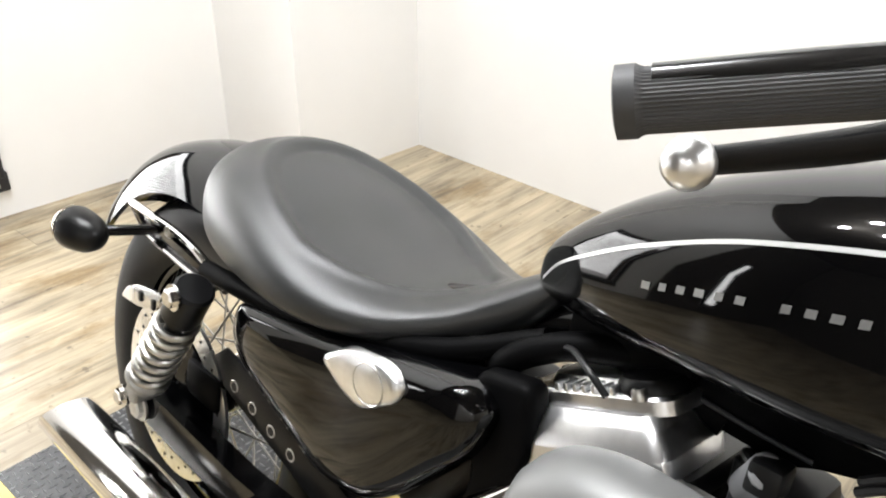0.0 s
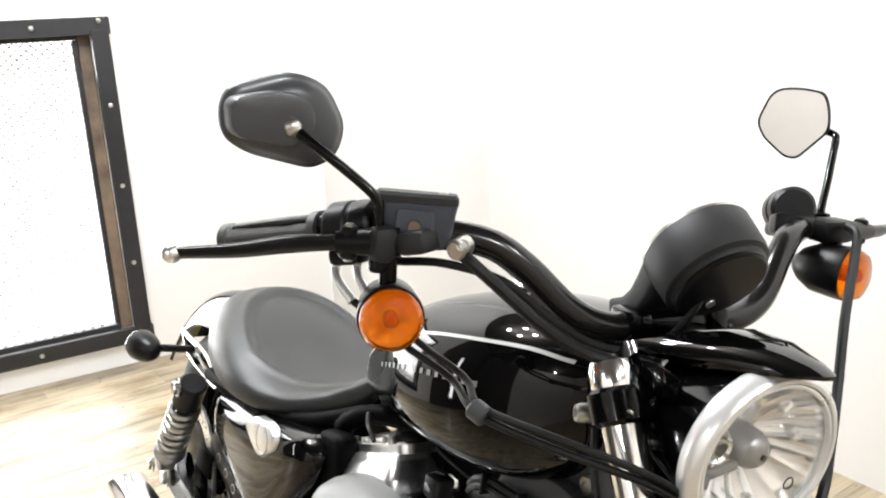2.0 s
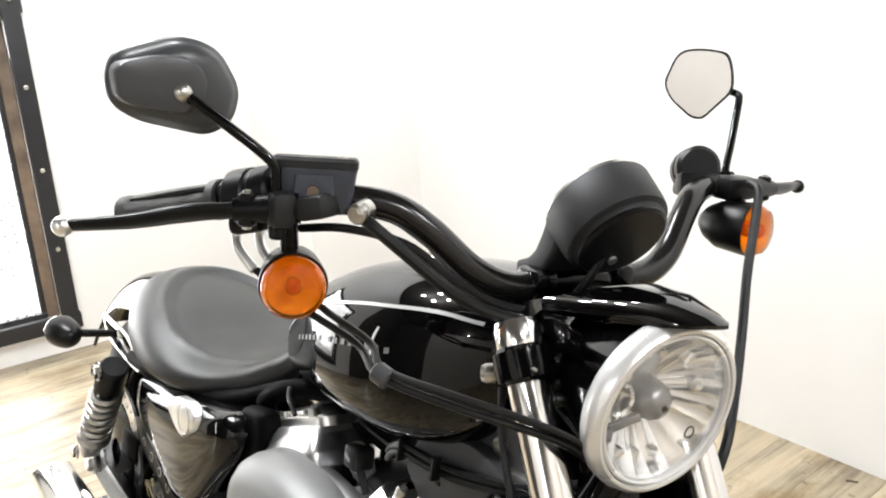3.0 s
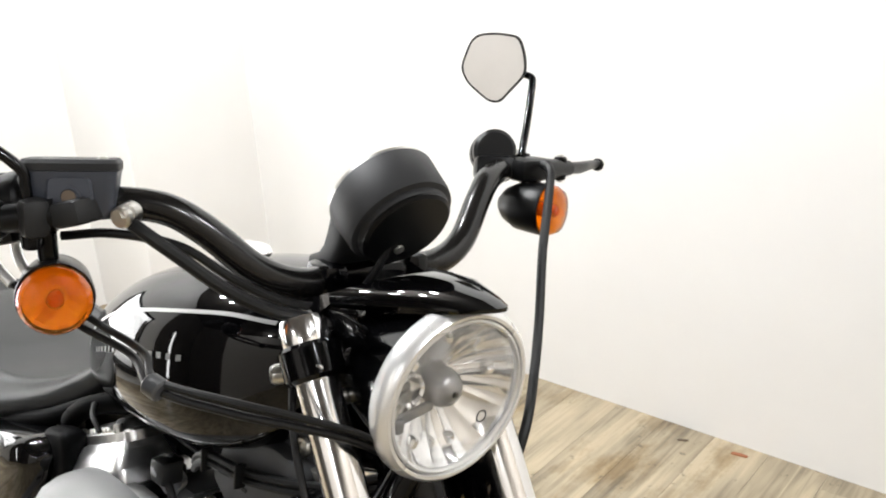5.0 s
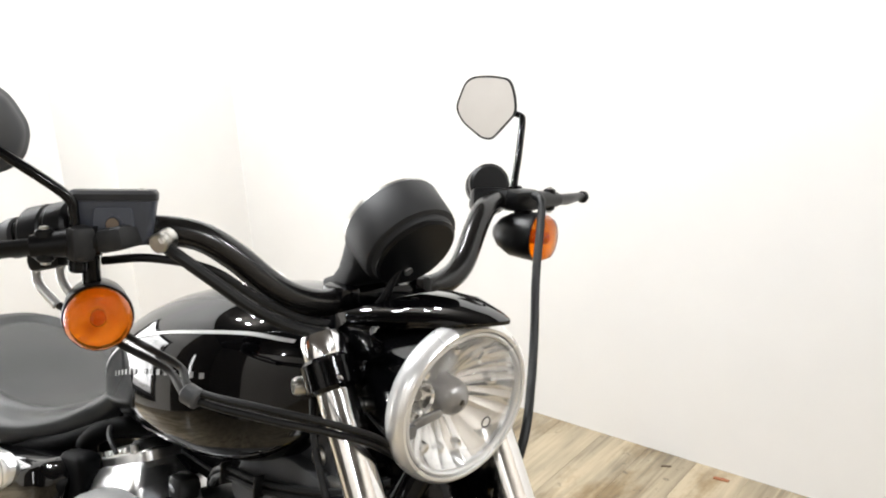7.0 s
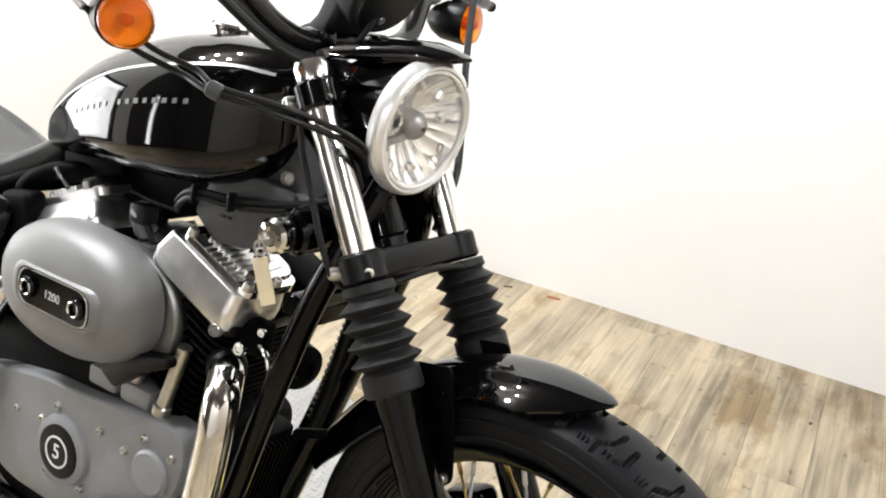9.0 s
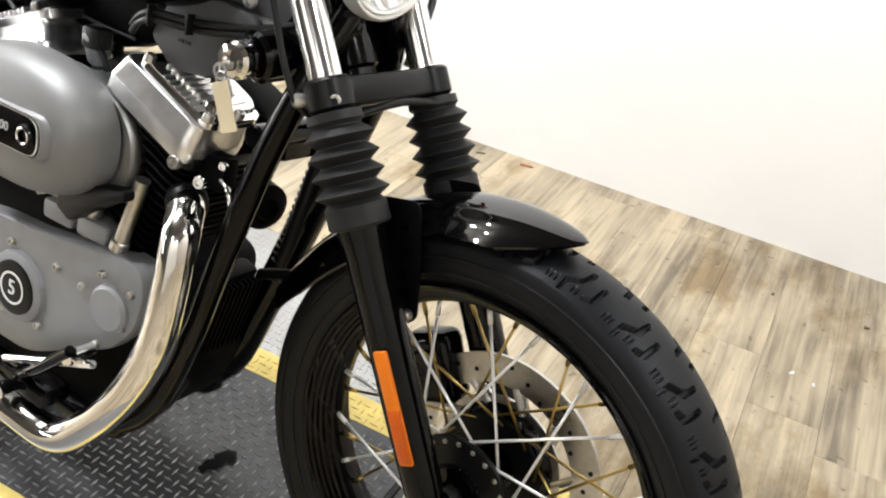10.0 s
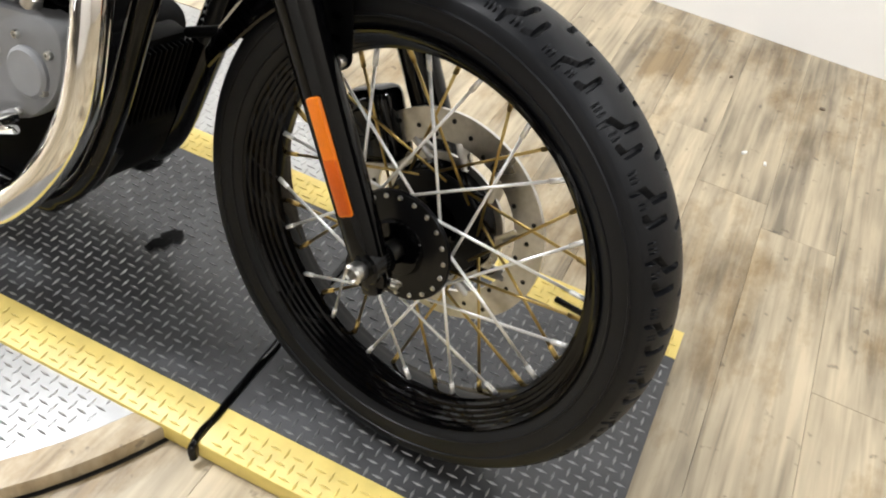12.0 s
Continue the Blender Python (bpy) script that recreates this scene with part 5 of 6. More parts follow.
def engine():
    # crankcase and dark grey cam cover
    case = bp("crankcase", join(slab(rounded([(0.56, 0.20), (0.62, 0.16), (0.98, 0.16), (1.03, 0.25), (1.05, 0.42), (0.98, 0.44), (0.70, 0.46), (0.56, 0.46)], 0.03), 0.20, 0.008, side_plane(0.10)),), FINBLACK, "black engine case")
    o = rounded([(0.50, 0.35), (0.62, 0.388), (0.74, 0.409), (0.824, 0.412), (0.89, 0.422), (0.99, 0.437), (1.035, 0.432), (1.043, 0.385), (1.030, 0.335), (0.985, 0.285), (0.935, 0.266), (0.88, 0.235), (0.82, 0.205), (0.66, 0.205), (0.52, 0.27)], 0.03, 4)
    cx, cz = 0.80, 0.33
    cov = loft([[(cx + (x - cx) * k, y, cz + (z - cz) * k) for x, z in o] for y, k in ((-0.085, 1.0), (-0.115, 1.0), (-0.122, 0.985), (-0.125, 0.95), (-0.126, 0.5))])
    cc = bp("cam_cover", cov, ENGINE, "dark grey cam cover with cap screws", 40)
    tm = Vector((0.797, -0.124, 0.311))
    part("timer_boss", lathe([(0, 0.012), (0.050, 0.012), (0.055, 0.009), (0.060, -0.01)], 40, along(tm, tm + Vector((0, -1, 0)))), ENGINE, cc)
    ti = part("timer_cover", lathe([(0, 0.0155), (0.037, 0.0155), (0.042, 0.0145), (0.043, 0.011)], 40, along(tm, tm + Vector((0, -1, 0)))), SATIN, cc, "black round timer cover")
    for a, b in ((0.0225, 0.0258),):
        part("ring_mark", lathe([(a, 0.0155), (a, 0.0164), (b, 0.0164), (b, 0.0155)], 40, along(tm, tm + Vector((0, -1, 0))), close=True), WHITEPAINT, ti)
    txt = bpy.data.curves.new("numeral", "FONT")
    txt.body, txt.size, txt.extrude, txt.align_x, txt.align_y = "5", 0.034, 0.0006, "CENTER", "CENTER"
    num = new("numeral", txt)
    num.parent = ti
    num.matrix_basis = Matrix.Translation(tm + Vector((0, -0.0162, 0))) @ Matrix.Rotation(radians(90), 4, "X")
    txt.materials.append(WHITEPAINT)
    for x, z in ((0.679, 0.335), (0.742, 0.342), (0.776, 0.376), (0.874, 0.374), (0.928, 0.366), (0.965, 0.400), (1.022, 0.392), (1.012, 0.337), (0.762, 0.262), (0.842, 0.264), (0.965, 0.29), (0.62, 0.25), (0.58, 0.35)):
        bolt((x, -0.1255, z), (0, -1, 0), cc, 0.0062, 0.006)
    part("gear_boss", lathe([(0, 0.012), (0.030, 0.012), (0.035, 0.008), (0.037, -0.008)], 36, along((0.985, -0.122, 0.355), (0.985, -1, 0.355))), ENGINE, cc)
    # cylinders with fins
    for nm, base, tilt in (("front_cylinder", Vector((0.937, -0.01, 0.470)), 22.5), ("rear_cylinder", Vector((0.803, -0.01, 0.474)), -22.5)):
        m = Matrix.Translation(base) @ Matrix.Rotation(radians(tilt), 4, "Y")
        fins = []
        cy = bp(nm, lathe([(0, -0.05), (0.052, -0.05), (0.052, 0.16), (0, 0.16)], 28, m), SATIN, "black finned cylinder", 30)
        for k in range(12):
            z = -0.002 + k * 0.0125
            o = rounded([(-0.078, -0.086), (0.078, -0.086), (0.078, 0.086), (-0.078, 0.086)], 0.03, 4)
            part("fin", moved(slab(o, 0.0045, 0.001, None, 1), m @ Matrix.Translation((0, 0, z))), FINBLACK, cy)
        hd = []
        for z, a, b in ((0.15, 0.080, 0.092), (0.157, 0.082, 0.094), (0.170, 0.080, 0.092)):
            hd.append([(x, y, z) for x, y in rounded([(-a, -b), (a, -b), (a, b), (-a, b)], 0.025, 4)])
        part("head", moved(loft(hd), m), SATIN, cy, "black cylinder head")
        rk = []
        for z, a, b2 in ((0.158, 0.086, 0.098), (0.161, 0.089, 0.101), (0.184, 0.090, 0.102), (0.186, 0.0895, 0.1015), (0.2135, 0.083, 0.095), (0.2150, 0.081, 0.093), (0.2155, 0.03, 0.05)) if tilt > 0 else ((0.158, 0.086, 0.098), (0.161, 0.089, 0.101), (0.189, 0.090, 0.102), (0.191, 0.0895, 0.1015), (0.2125, 0.081, 0.091), (0.2145, 0.0795, 0.0895), (0.223, 0.072, 0.082), (0.2245, 0.03, 0.05)):
            e = 0.0 if tilt > 0 else -0.030
            rk.append([(x * (1 if tilt > 0 else 1.10) + e, y, z) for x, y in rounded([(-a, -b2), (a * 0.76, -b2), (a * 0.88, -b2 * 0.72), (a * 0.88, 0.0), (-a, 0.0)] if tilt > 0 else [(-a, -b2), (a, -b2), (a, 0.012), (-a, 0.012)], 0.015, 4)])
        part("rocker_box", moved(loft(rk), m), POLISHED, cy, "polished aluminium rocker cover", 24)
        lid = []
        wide = 0.004 if tilt > 0 else -0.024
        tiers = ((0.2145, 0.0805, 0.106), (0.2230, 0.079, 0.104), (0.2250, 0.077, 0.102), (0.2255, 0.064, 0.080), (0.231, 0.061, 0.076), (0.233, 0.056, 0.070), (0.2335, 0.02, 0.03)) if tilt > 0 else ((0.222, 0.078, 0.092), (0.235, 0.077, 0.091), (0.238, 0.074, 0.088), (0.2385, 0.060, 0.074), (0.247, 0.056, 0.068), (0.249, 0.02, 0.03))
        for z, a, b2 in tiers:
            lid.append([(x * (1 if tilt > 0 else 1.1) + 0.004 + wide, y + 0.004, z) for x, y in rounded([(-a, -b2 * 0.86), (a * 0.82 if tilt > 0 else a, -b2 * 0.86), (a * 0.82 if tilt > 0 else a, 0.014 if tilt > 0 else 0.004), (-a, 0.014 if tilt > 0 else 0.004)], 0.022, 4)])
        part("rocker_lid", moved(loft(lid), m), CHROME if tilt > 0 else POLISHED, cy, "ridged rocker lid", 35)
        if tilt > 0:
            part("head_side", moved(box((0.0, 0.060, 0.196), (0.16, 0.088, 0.065), 0.012, 2), m), FINBLACK, cy, "black far side of the cylinder head")
        if tilt < 0:
            part("breather_cap", moved(lathe([(0.034, 0.0), (0.034, 0.010), (0.030, 0.016), (0.018, 0.019), (0, 0.020)], 28, Matrix.Translation((0.030, -0.040, 0.236))), m), SATIN, cy, "round dark breather cap")
        for k in range(7):
            part("rocker_fin", moved(box((-0.034 + k * 0.0105 + wide, -0.052, 0.241 if tilt < 0 else 0.234), (0.0045, 0.046, 0.008), 0.001), m), POLISHED, cy)
        for x, y in ((-0.060, -0.074), (0.058, -0.074), (0.06, -0.02), (-0.06, -0.02)):
            p = m @ Vector((x + wide, y - (0.006 if tilt > 0 else 0), 0.2252 if tilt > 0 else 0.2375))
            bolt(p, (m.to_3x3() @ Vector((0, 0, 1))), cy, 0.0075, 0.009)
        p = m @ Vector((0.06, -0.094, 0.155))
        bolt(p, (0.2, -1, 0.1), cy, 0.010, 0.01)
    # pushrod tubes
    for a, b in (((0.90, -0.100, 0.43), (0.93, -0.100, 0.54)), ((0.970, -0.108, 0.435), (1.002, -0.108, 0.548)), ((0.79, -0.085, 0.44), (0.75, -0.088, 0.58)), ((0.83, -0.085, 0.44), (0.80, -0.088, 0.58))):
        bp("pushrod_tube", join(cyl(a, b, 0.0105, 18), cyl(a, Vector(a).lerp(Vector(b), 0.15), 0.0135, 18, 0.002)), STEEL, "bright pushrod tube")
    for x in (0.85, 0.92):
        bp("lifter_cover", box((x, -0.09, 0.445), (0.06, 0.05, 0.03), 0.006), ENGINE, "grey lifter cover")
    # air cleaner
    c = Vector((0.817, 0, 0.578))
    def oval(hl, hh, y, sh=0.0, dz=0.0):
        hl, hh = hl * 0.885, hh * 0.92
        out = []
        for i in range(64):
            a = 2 * math.pi * i / 64
            out.append((c.x + hl * math.copysign(abs(math.cos(a)) ** 0.86, math.cos(a)) + sh, y, c.z + hh * math.copysign(abs(math.sin(a)) ** 0.86, math.sin(a)) + dz))
        return out
    ac = bp("air_cleaner", loft([oval(0.146, 0.085, -0.080, 0.014, -0.016), oval(0.168, 0.104, -0.085, 0.014, -0.016), oval(0.171, 0.107, -0.091, 0.014, -0.016), oval(0.171, 0.107, -0.107, 0.014, -0.016), oval(0.168, 0.104, -0.1115, 0.014, -0.016), oval(0.160, 0.098, -0.112, 0.012, -0.014)]), ALU, "grey oval air cleaner", 40)
    part("cover", loft([oval(0.166, 0.103, -0.1155), oval(0.167, 0.104, -0.128), oval(0.165, 0.102, -0.148), oval(0.157, 0.095, -0.166), oval(0.143, 0.082, -0.178), oval(0.119, 0.064, -0.1845), oval(0.077, 0.042, -0.188), oval(0.011, 0.006, -0.189)]), GREYCOAT, ac, "grey powder-coated cover", 60)
    bo = rounded([(-0.075, -0.026), (0.075, -0.026), (0.075, 0.026), (-0.075, 0.026)], 0.025, 6)
    bc = Vector((c.x + 0.011, -0.1915, c.z))
    bw = loft([[(bc.x + x * k, y, bc.z + z * k) for x, z in bo] for y, k in ((-0.150, 1.0), (-0.1905, 1.0), (-0.192, 0.985))])
    bd = part("badge_plate", bw, BLACK, ac, "black badge plate with two socket screws")
    part("badge_edge", loft([[(bc.x + x * k, y, bc.z + z * k) for x, z in bo] for y, k in ((-0.150, 1.015), (-0.1928, 1.01), (-0.1928, 0.965), (-0.191, 0.96))], caps=False), STEEL, bd)
    part("badge_surround", loft([[(bc.x + x * k - (k - 1) * 0.01, y, bc.z + z * k) for x, z in bo] for y, k in ((-0.150, 1.30), (-0.180, 1.30), (-0.1885, 1.22), (-0.1925, 1.12), (-0.1925, 1.06), (-0.188, 1.03))], caps=False), GREYCOAT, ac, smooth=50)
    for dx in (-0.0515, 0.0515):
        part("socket_screw", lathe([(0, 0.002), (0.008, 0.002), (0.009, 0.006), (0.0145, 0.006), (0.016, 0.003), (0.016, 0)], 24, along(bc + Vector((dx, -0.001, 0)), bc + Vector((dx, -1, 0)))), BLACK, bd)
        part("socket_rim", lathe([(0.0085, 0.0055), (0.0105, 0.0068), (0.0125, 0.0055)], 20, along(bc + Vector((dx, -0.001, 0)), bc + Vector((dx, -1, 0))), close=True), CHROME, bd)
    txt = bpy.data.curves.new("numerals", "FONT")
    txt.body, txt.size, txt.extrude, txt.align_x, txt.align_y = "1200", 0.017, 0.0006, "CENTER", "CENTER"
    num = new("numerals", txt)
    num.parent = bd
    num.matrix_basis = Matrix.Translation(bc + Vector((0, -0.0012, 0))) @ Matrix.Rotation(radians(90), 4, "X")
    txt.materials.append(SILVERPAINT)
    part("support_bracket", slab(rounded([(0.88, 0.51), (1.00, 0.535), (1.0, 0.52), (0.94, 0.49), (0.90, 0.455), (0.87, 0.47)], 0.008), 0.06, 0.003, side_plane(-0.075)), SATIN, ac)


engine()


def exhaust():
    path = [(1.045, -0.07, 0.53), (1.080, -0.105, 0.536), (1.102, -0.132, 0.512), (1.105, -0.140, 0.45), (1.096, -0.146, 0.36), (1.062, -0.152, 0.275), (1.006, -0.158, 0.195), (0.945, -0.165, 0.147), (0.85, -0.168, 0.150), (0.70, -0.175, 0.185), (0.56, -0.182, 0.20)]
    e = bp("exhaust", tube(path, 0.0225, 24, 8), CHROME, "chrome twin exhaust with slash-cut mufflers")
    part("heat_shield", tube([(p[0] + 0.004, p[1] - 0.006, p[2]) for p in path[1:9]], 0.0245, 24, 8), CHROME, e)
    part("flange", cyl((1.045, -0.07, 0.53), (1.072, -0.097, 0.535), 0.028, 24, 0.004), SATIN, e)
    rearp = [(0.66, -0.10, 0.56), (0.615, -0.13, 0.50), (0.60, -0.15, 0.42), (0.585, -0.165, 0.34), (0.55, -0.172, 0.305), (0.50, -0.174, 0.303)]
    part("rear_header", tube(rearp, 0.0225, 20, 8), CHROME, e)
    def muffler(a, b, r):
        a, b = Vector(a), Vector(b)
        bm = lathe([(0.0, 0), (0.024, 0), (0.03, 0.02), (r, 0.07), (r, (b - a).length), (r - 0.003, (b - a).length), (r - 0.004, 0.10), (0, 0.10)], 36, along(a, b))
        d = (b - a).normalized()
        # slash cut: shear the mouth
        for v in bm.verts:
            t = (v.co - a).dot(d)
            if t > (b - a).length - 0.01:
                v.co -= d * ((v.co - b).z * 0.8)
        return bm
    part("muffler", muffler((0.58, -0.180, 0.203), (-0.190, -0.202, 0.224), 0.045), CHROME, e, "chrome slash-cut muffler")
    part("muffler", muffler((0.56, -0.172, 0.288), (0.255, -0.180, 0.304), 0.041), CHROME, e, "chrome slash-cut muffler")


exhaust()


def chassis():
    for s in (-1, 1):
        e = 0.0 if s < 0 else 0.011
        path = [(1.225, s * 0.035, 0.83), (1.215, s * 0.07, 0.76), (1.180, s * 0.085, 0.65), (1.140 - e, s * 0.09, 0.50), (1.100 - 2 * e, s * 0.092, 0.34), (1.060 - 2 * e, s * 0.095, 0.23), (1.01 - 2 * e, s * 0.1, 0.17), (0.94, s * 0.1, 0.145), (0.55, s * 0.1, 0.145)]
        bp("frame_tube", tube(path, 0.0175 if s < 0 else 0.026, 18, 6), BLACK, "gloss black frame tube")
    bp("backbone", tube([(1.22, 0, 0.83), (1.05, 0, 0.79), (0.8, 0, 0.75), (0.55, 0, 0.68), (0.30, 0, 0.60)], 0.03, 18, 6), BLACK, "black frame backbone")
    bp("steering_head", cyl((1.220, 0, 0.752), (1.125, 0, 0.918), 0.034, 24, 0.004), BLACK, "black steering head")
    bp("lower_housing", box((1.025, -0.01, 0.275), (0.05, 0.11, 0.11), 0.01, 2, Matrix.Rotation(radians(14), 4, "Y")), FINBLACK, "black housing low between the frame tubes")


chassis()


def ancillaries():
    cp = bp("coil_cover", slab(rounded([(0.957, 0.728), (0.985, 0.782), (1.07, 0.80), (1.13, 0.79), (1.125, 0.745), (1.06, 0.70), (1.0, 0.695)], 0.012), 0.05, 0.004, side_plane(-0.030)), GREYPLASTIC, "dark plastic coil cover with slots")
    for k in range(4):
        part("slot", box((1.012 + 0.012 * (k // 2), -0.0805, 0.735 + 0.014 * (k % 2)), (0.008, 0.002, 0.004)), HOSE, cp)
    h = bp("horn", join(cyl((1.165, -0.03, 0.762), (1.150, -0.105, 0.752), 0.031, 28, 0.005), cyl((1.15, -0.104, 0.752), (1.147, -0.112, 0.751), 0.024, 24, 0.002)), BLACK, "black round horn body")
    part("strap", box((1.125, -0.06, 0.783), (0.05, 0.02, 0.018), 0.003), STEEL, h)
    ig = bp("ignition_switch", lathe([(0.0, -0.03), (0.018, -0.03), (0.020, -0.004), (0.023, -0.002), (0.023, 0.006), (0.019, 0.011), (0.012, 0.012), (0.011, 0.006), (0, 0.006)], 26, along((1.142, -0.122, 0.748), (1.144, -1, 0.70))), CHROME, "chrome ignition switch with a key")
    part("key", join(box((1.145, -0.142, 0.742), (0.003, 0.022, 0.009), 0.001), lathe([(0.007, -0.001), (0.010, -0.001), (0.010, 0.001), (0.007, 0.001)], 18, Matrix.Translation((1.146, -0.152, 0.737)) @ Matrix.Rotation(radians(90), 4, "X"), close=True)), STEEL, ig)
    bp("coil_box", box((0.70, 0.0, 0.728), (0.14, 0.10, 0.06), 0.012), FINBLACK, "black housing under the fuel tank")
    # wiring loom under the tank
    for dz in (0.0, 0.009):
        bp("wiring_loom", tube([(0.93, -0.085, 0.725 + dz), (0.95, -0.092, 0.742 + dz), (0.98, -0.095, 0.753 + dz), (1.05, -0.09, 0.757 + dz), (1.14, -0.075, 0.775 + dz), (1.20, -0.05, 0.80 + dz)], 0.0045, 8, 6), HOSE, "black wiring under the tank")
    for x, z in ((0.975, 0.757), (1.04, 0.762)):
        bp("cable_tie", box((x, -0.098, z), (0.004, 0.013, 0.026), 0.001), HOSE, "black cable tie")
    bp("breather_hose", tube([(0.575, -0.07, 0.652), (0.595, -0.082, 0.672), (0.622, -0.078, 0.694), (0.66, -0.06, 0.712), (0.72, -0.03, 0.715), (0.80, -0.02, 0.69)], 0.015, 14, 8), FINBLACK, "thick black hose behind the rocker cover")
    bp("plug_lead", tube([(0.62, -0.06, 0.69), (0.66, -0.08, 0.715), (0.695, -0.098, 0.714), (0.72, -0.10, 0.70)], 0.0035, 8, 8), HOSE, "black spark plug lead")
    bp("rubber_mount", lathe([(0, 0), (0.026, 0), (0.034, 0.006), (0.034, 0.026), (0.022, 0.034), (0.016, 0.034), (0.014, 0.028), (0, 0.028)], 28, along((1.095, 0.01, 0.535), (1.16, -0.01, 0.530))), FINBLACK, "black round rubber mount between the frame tubes")
    em = bp("engine_mount", box((1.085, -0.065, 0.585), (0.05, 0.03, 0.05), 0.008), FINBLACK, "black engine mount plate with chrome bolts")
    for p, r in (((1.092, -0.100, 0.576), 0.009), ((1.108, -0.080, 0.60), 0.006)):
        bolt(p, (0.3, -1, 0.1), em, r, r * 0.8, CHROME)
    bp("oil_line", tube([(1.10, -0.075, 0.580), (1.122, -0.082, 0.572), (1.130, -0.082, 0.548), (1.122, -0.075, 0.52), (1.10, -0.065, 0.50)], 0.0036, 10, 6), CHROME, "thin bent chrome oil line")
    for k in range(4):
        bp("clip", cyl((1.128, -0.085, 0.520 - 0.013 * k), (1.130, -0.092, 0.520 - 0.013 * k), 0.0032, 10, 0.001), CHROME, "small bright cable clip")
    cb = bp("carburettor", join(cyl((0.87, -0.09, 0.62), (0.87, 0.05, 0.62), 0.035, 24, 0.004), cyl((0.846, -0.06, 0.665), (0.868, -0.09, 0.708), 0.016, 16, 0.003)), ENGINE, "aluminium throttle body between the cylinders")
    part("connector", box((0.868, -0.085, 0.70), (0.03, 0.03, 0.03), 0.005), HOSE, cb)
    part("top_cover", box((0.865, -0.02, 0.652), (0.07, 0.09, 0.045), 0.012), GREYPLASTIC, cb)
    for dy in (-0.05, -0.02):
        part("sensor", join(cyl((0.835, dy, 0.655), (0.835, dy, 0.685), 0.009, 14, 0.002), cyl((0.835, dy, 0.683), (0.835, dy, 0.693), 0.006, 12, 0.001)), HOSE, cb)
    part("fuel_pipe", tube([(0.835, -0.05, 0.69), (0.845, -0.075, 0.70), (0.875, -0.088, 0.692), (0.90, -0.09, 0.665)], 0.005, 10, 6), HOSE, cb)
    part("clamp_screw", hexbolt((0.862, -0.062, 0.672), (0, -0.6, 0.8), 0.006, 0.006), STEEL, cb)
    ck = bp("coil_bracket", slab(rounded([(0.755, 0.762), (0.94, 0.766), (0.94, 0.712), (0.885, 0.696), (0.860, 0.684), (0.768, 0.688)], 0.006), 0.05, 0.003, side_plane(0.018)), FINBLACK, "black ignition coil bracket under the fuel tank")
    part("bracket_lip", tube([(0.768, -0.034, 0.708), (0.82, -0.034, 0.704), (0.882, -0.034, 0.702)], 0.0026, 8, 4), MIRRORBACK, ck, "grey folded lip")
    tiltm = Matrix.Translation((1.046, -0.008, 0.325)) @ Matrix.Rotation(radians(14), 4, "Y")
    rg = bp("regulator", moved(box((0, 0, 0), (0.035, 0.132, 0.19), 0.008, 2), tiltm), FINBLACK, "black finned regulator between the frame tubes")
    for k in range(13):
        part("fin", moved(box((0.024, -0.0624 + 0.0104 * k, 0.0), (0.014, 0.004, 0.17), 0.001, 1), tiltm), FINBLACK, rg)
    bp("cross_member", join(cyl((1.155, -0.09, 0.655), (1.155, 0.09, 0.655), 0.016, 16, 0.003), box((1.145, 0.02, 0.64), (0.03, 0.10, 0.05), 0.006)), BLACK, "black cross member between the frame tubes")
    bp("loom_tube", tube([(1.155, 0.075, 0.64), (1.140, 0.070, 0.56), (1.122, 0.072, 0.47), (1.10, 0.075, 0.40)], 0.013, 12, 8), HOSE, "black ribbed conduit beside the frame tube")
    for k in range(18):
        q = Vector((1.150, 0.074, 0.622)).lerp(Vector((1.108, 0.074, 0.43)), k / 17)
        bp("conduit_rib", lathe([(0.012, -0.002), (0.0145, -0.001), (0.0145, 0.001), (0.012, 0.002)], 14, along(q, q + Vector((-0.042, 0, -0.192))), close=True), HOSE, "rib of the black conduit")
    bp("sump_hose", tube([(1.06, -0.05, 0.25), (1.040, -0.07, 0.20), (0.99, -0.08, 0.165), (0.93, -0.07, 0.155)], 0.014, 12, 8), HOSE, "black hose under the engine")
    bp("engine_guard_pan", slab(rounded([(0.62, 0.14), (0.98, 0.14), (1.04, 0.19), (1.07, 0.28), (1.05, 0.30), (0.62, 0.22)], 0.02), 0.14, 0.01, side_plane(0.07)), FINBLACK, "black lower engine case")
    sw = bp("brake_pedal", tube([(0.85, -0.16, 0.20), (0.915, -0.185, 0.244), (0.99, -0.19, 0.312)], 0.009, 12, 6), BLACK, "black foot brake linkage")
    part("pedal_rod", join(tube([(0.84, -0.175, 0.225), (1.02, -0.178, 0.302)], 0.006, 10), cyl((0.985, -0.15, 0.300), (0.985, -0.195, 0.300), 0.011, 14, 0.002)), CHROME, sw)
    part("peg_mount", join(box((0.90, -0.16, 0.20), (0.07, 0.05, 0.03), 0.008), cyl((0.865, -0.15, 0.195), (0.865, -0.205, 0.195), 0.011, 16, 0.002)), BLACK, sw)
    fp = bp("foot_peg", lathe([(0, 0), (0.012, 0), (0.015, 0.006), (0.0165, 0.02), (0.0165, 0.085), (0.013, 0.09), (0, 0.09)], 22, along((0.845, -0.20, 0.205), (0.80, -0.30, 0.21))), BOOT, "black rubber foot peg")
    part("end_bolt", hexbolt((0.867, -0.207, 0.195), (0.2, -1, 0), 0.009, 0.008), CHROME, fp)
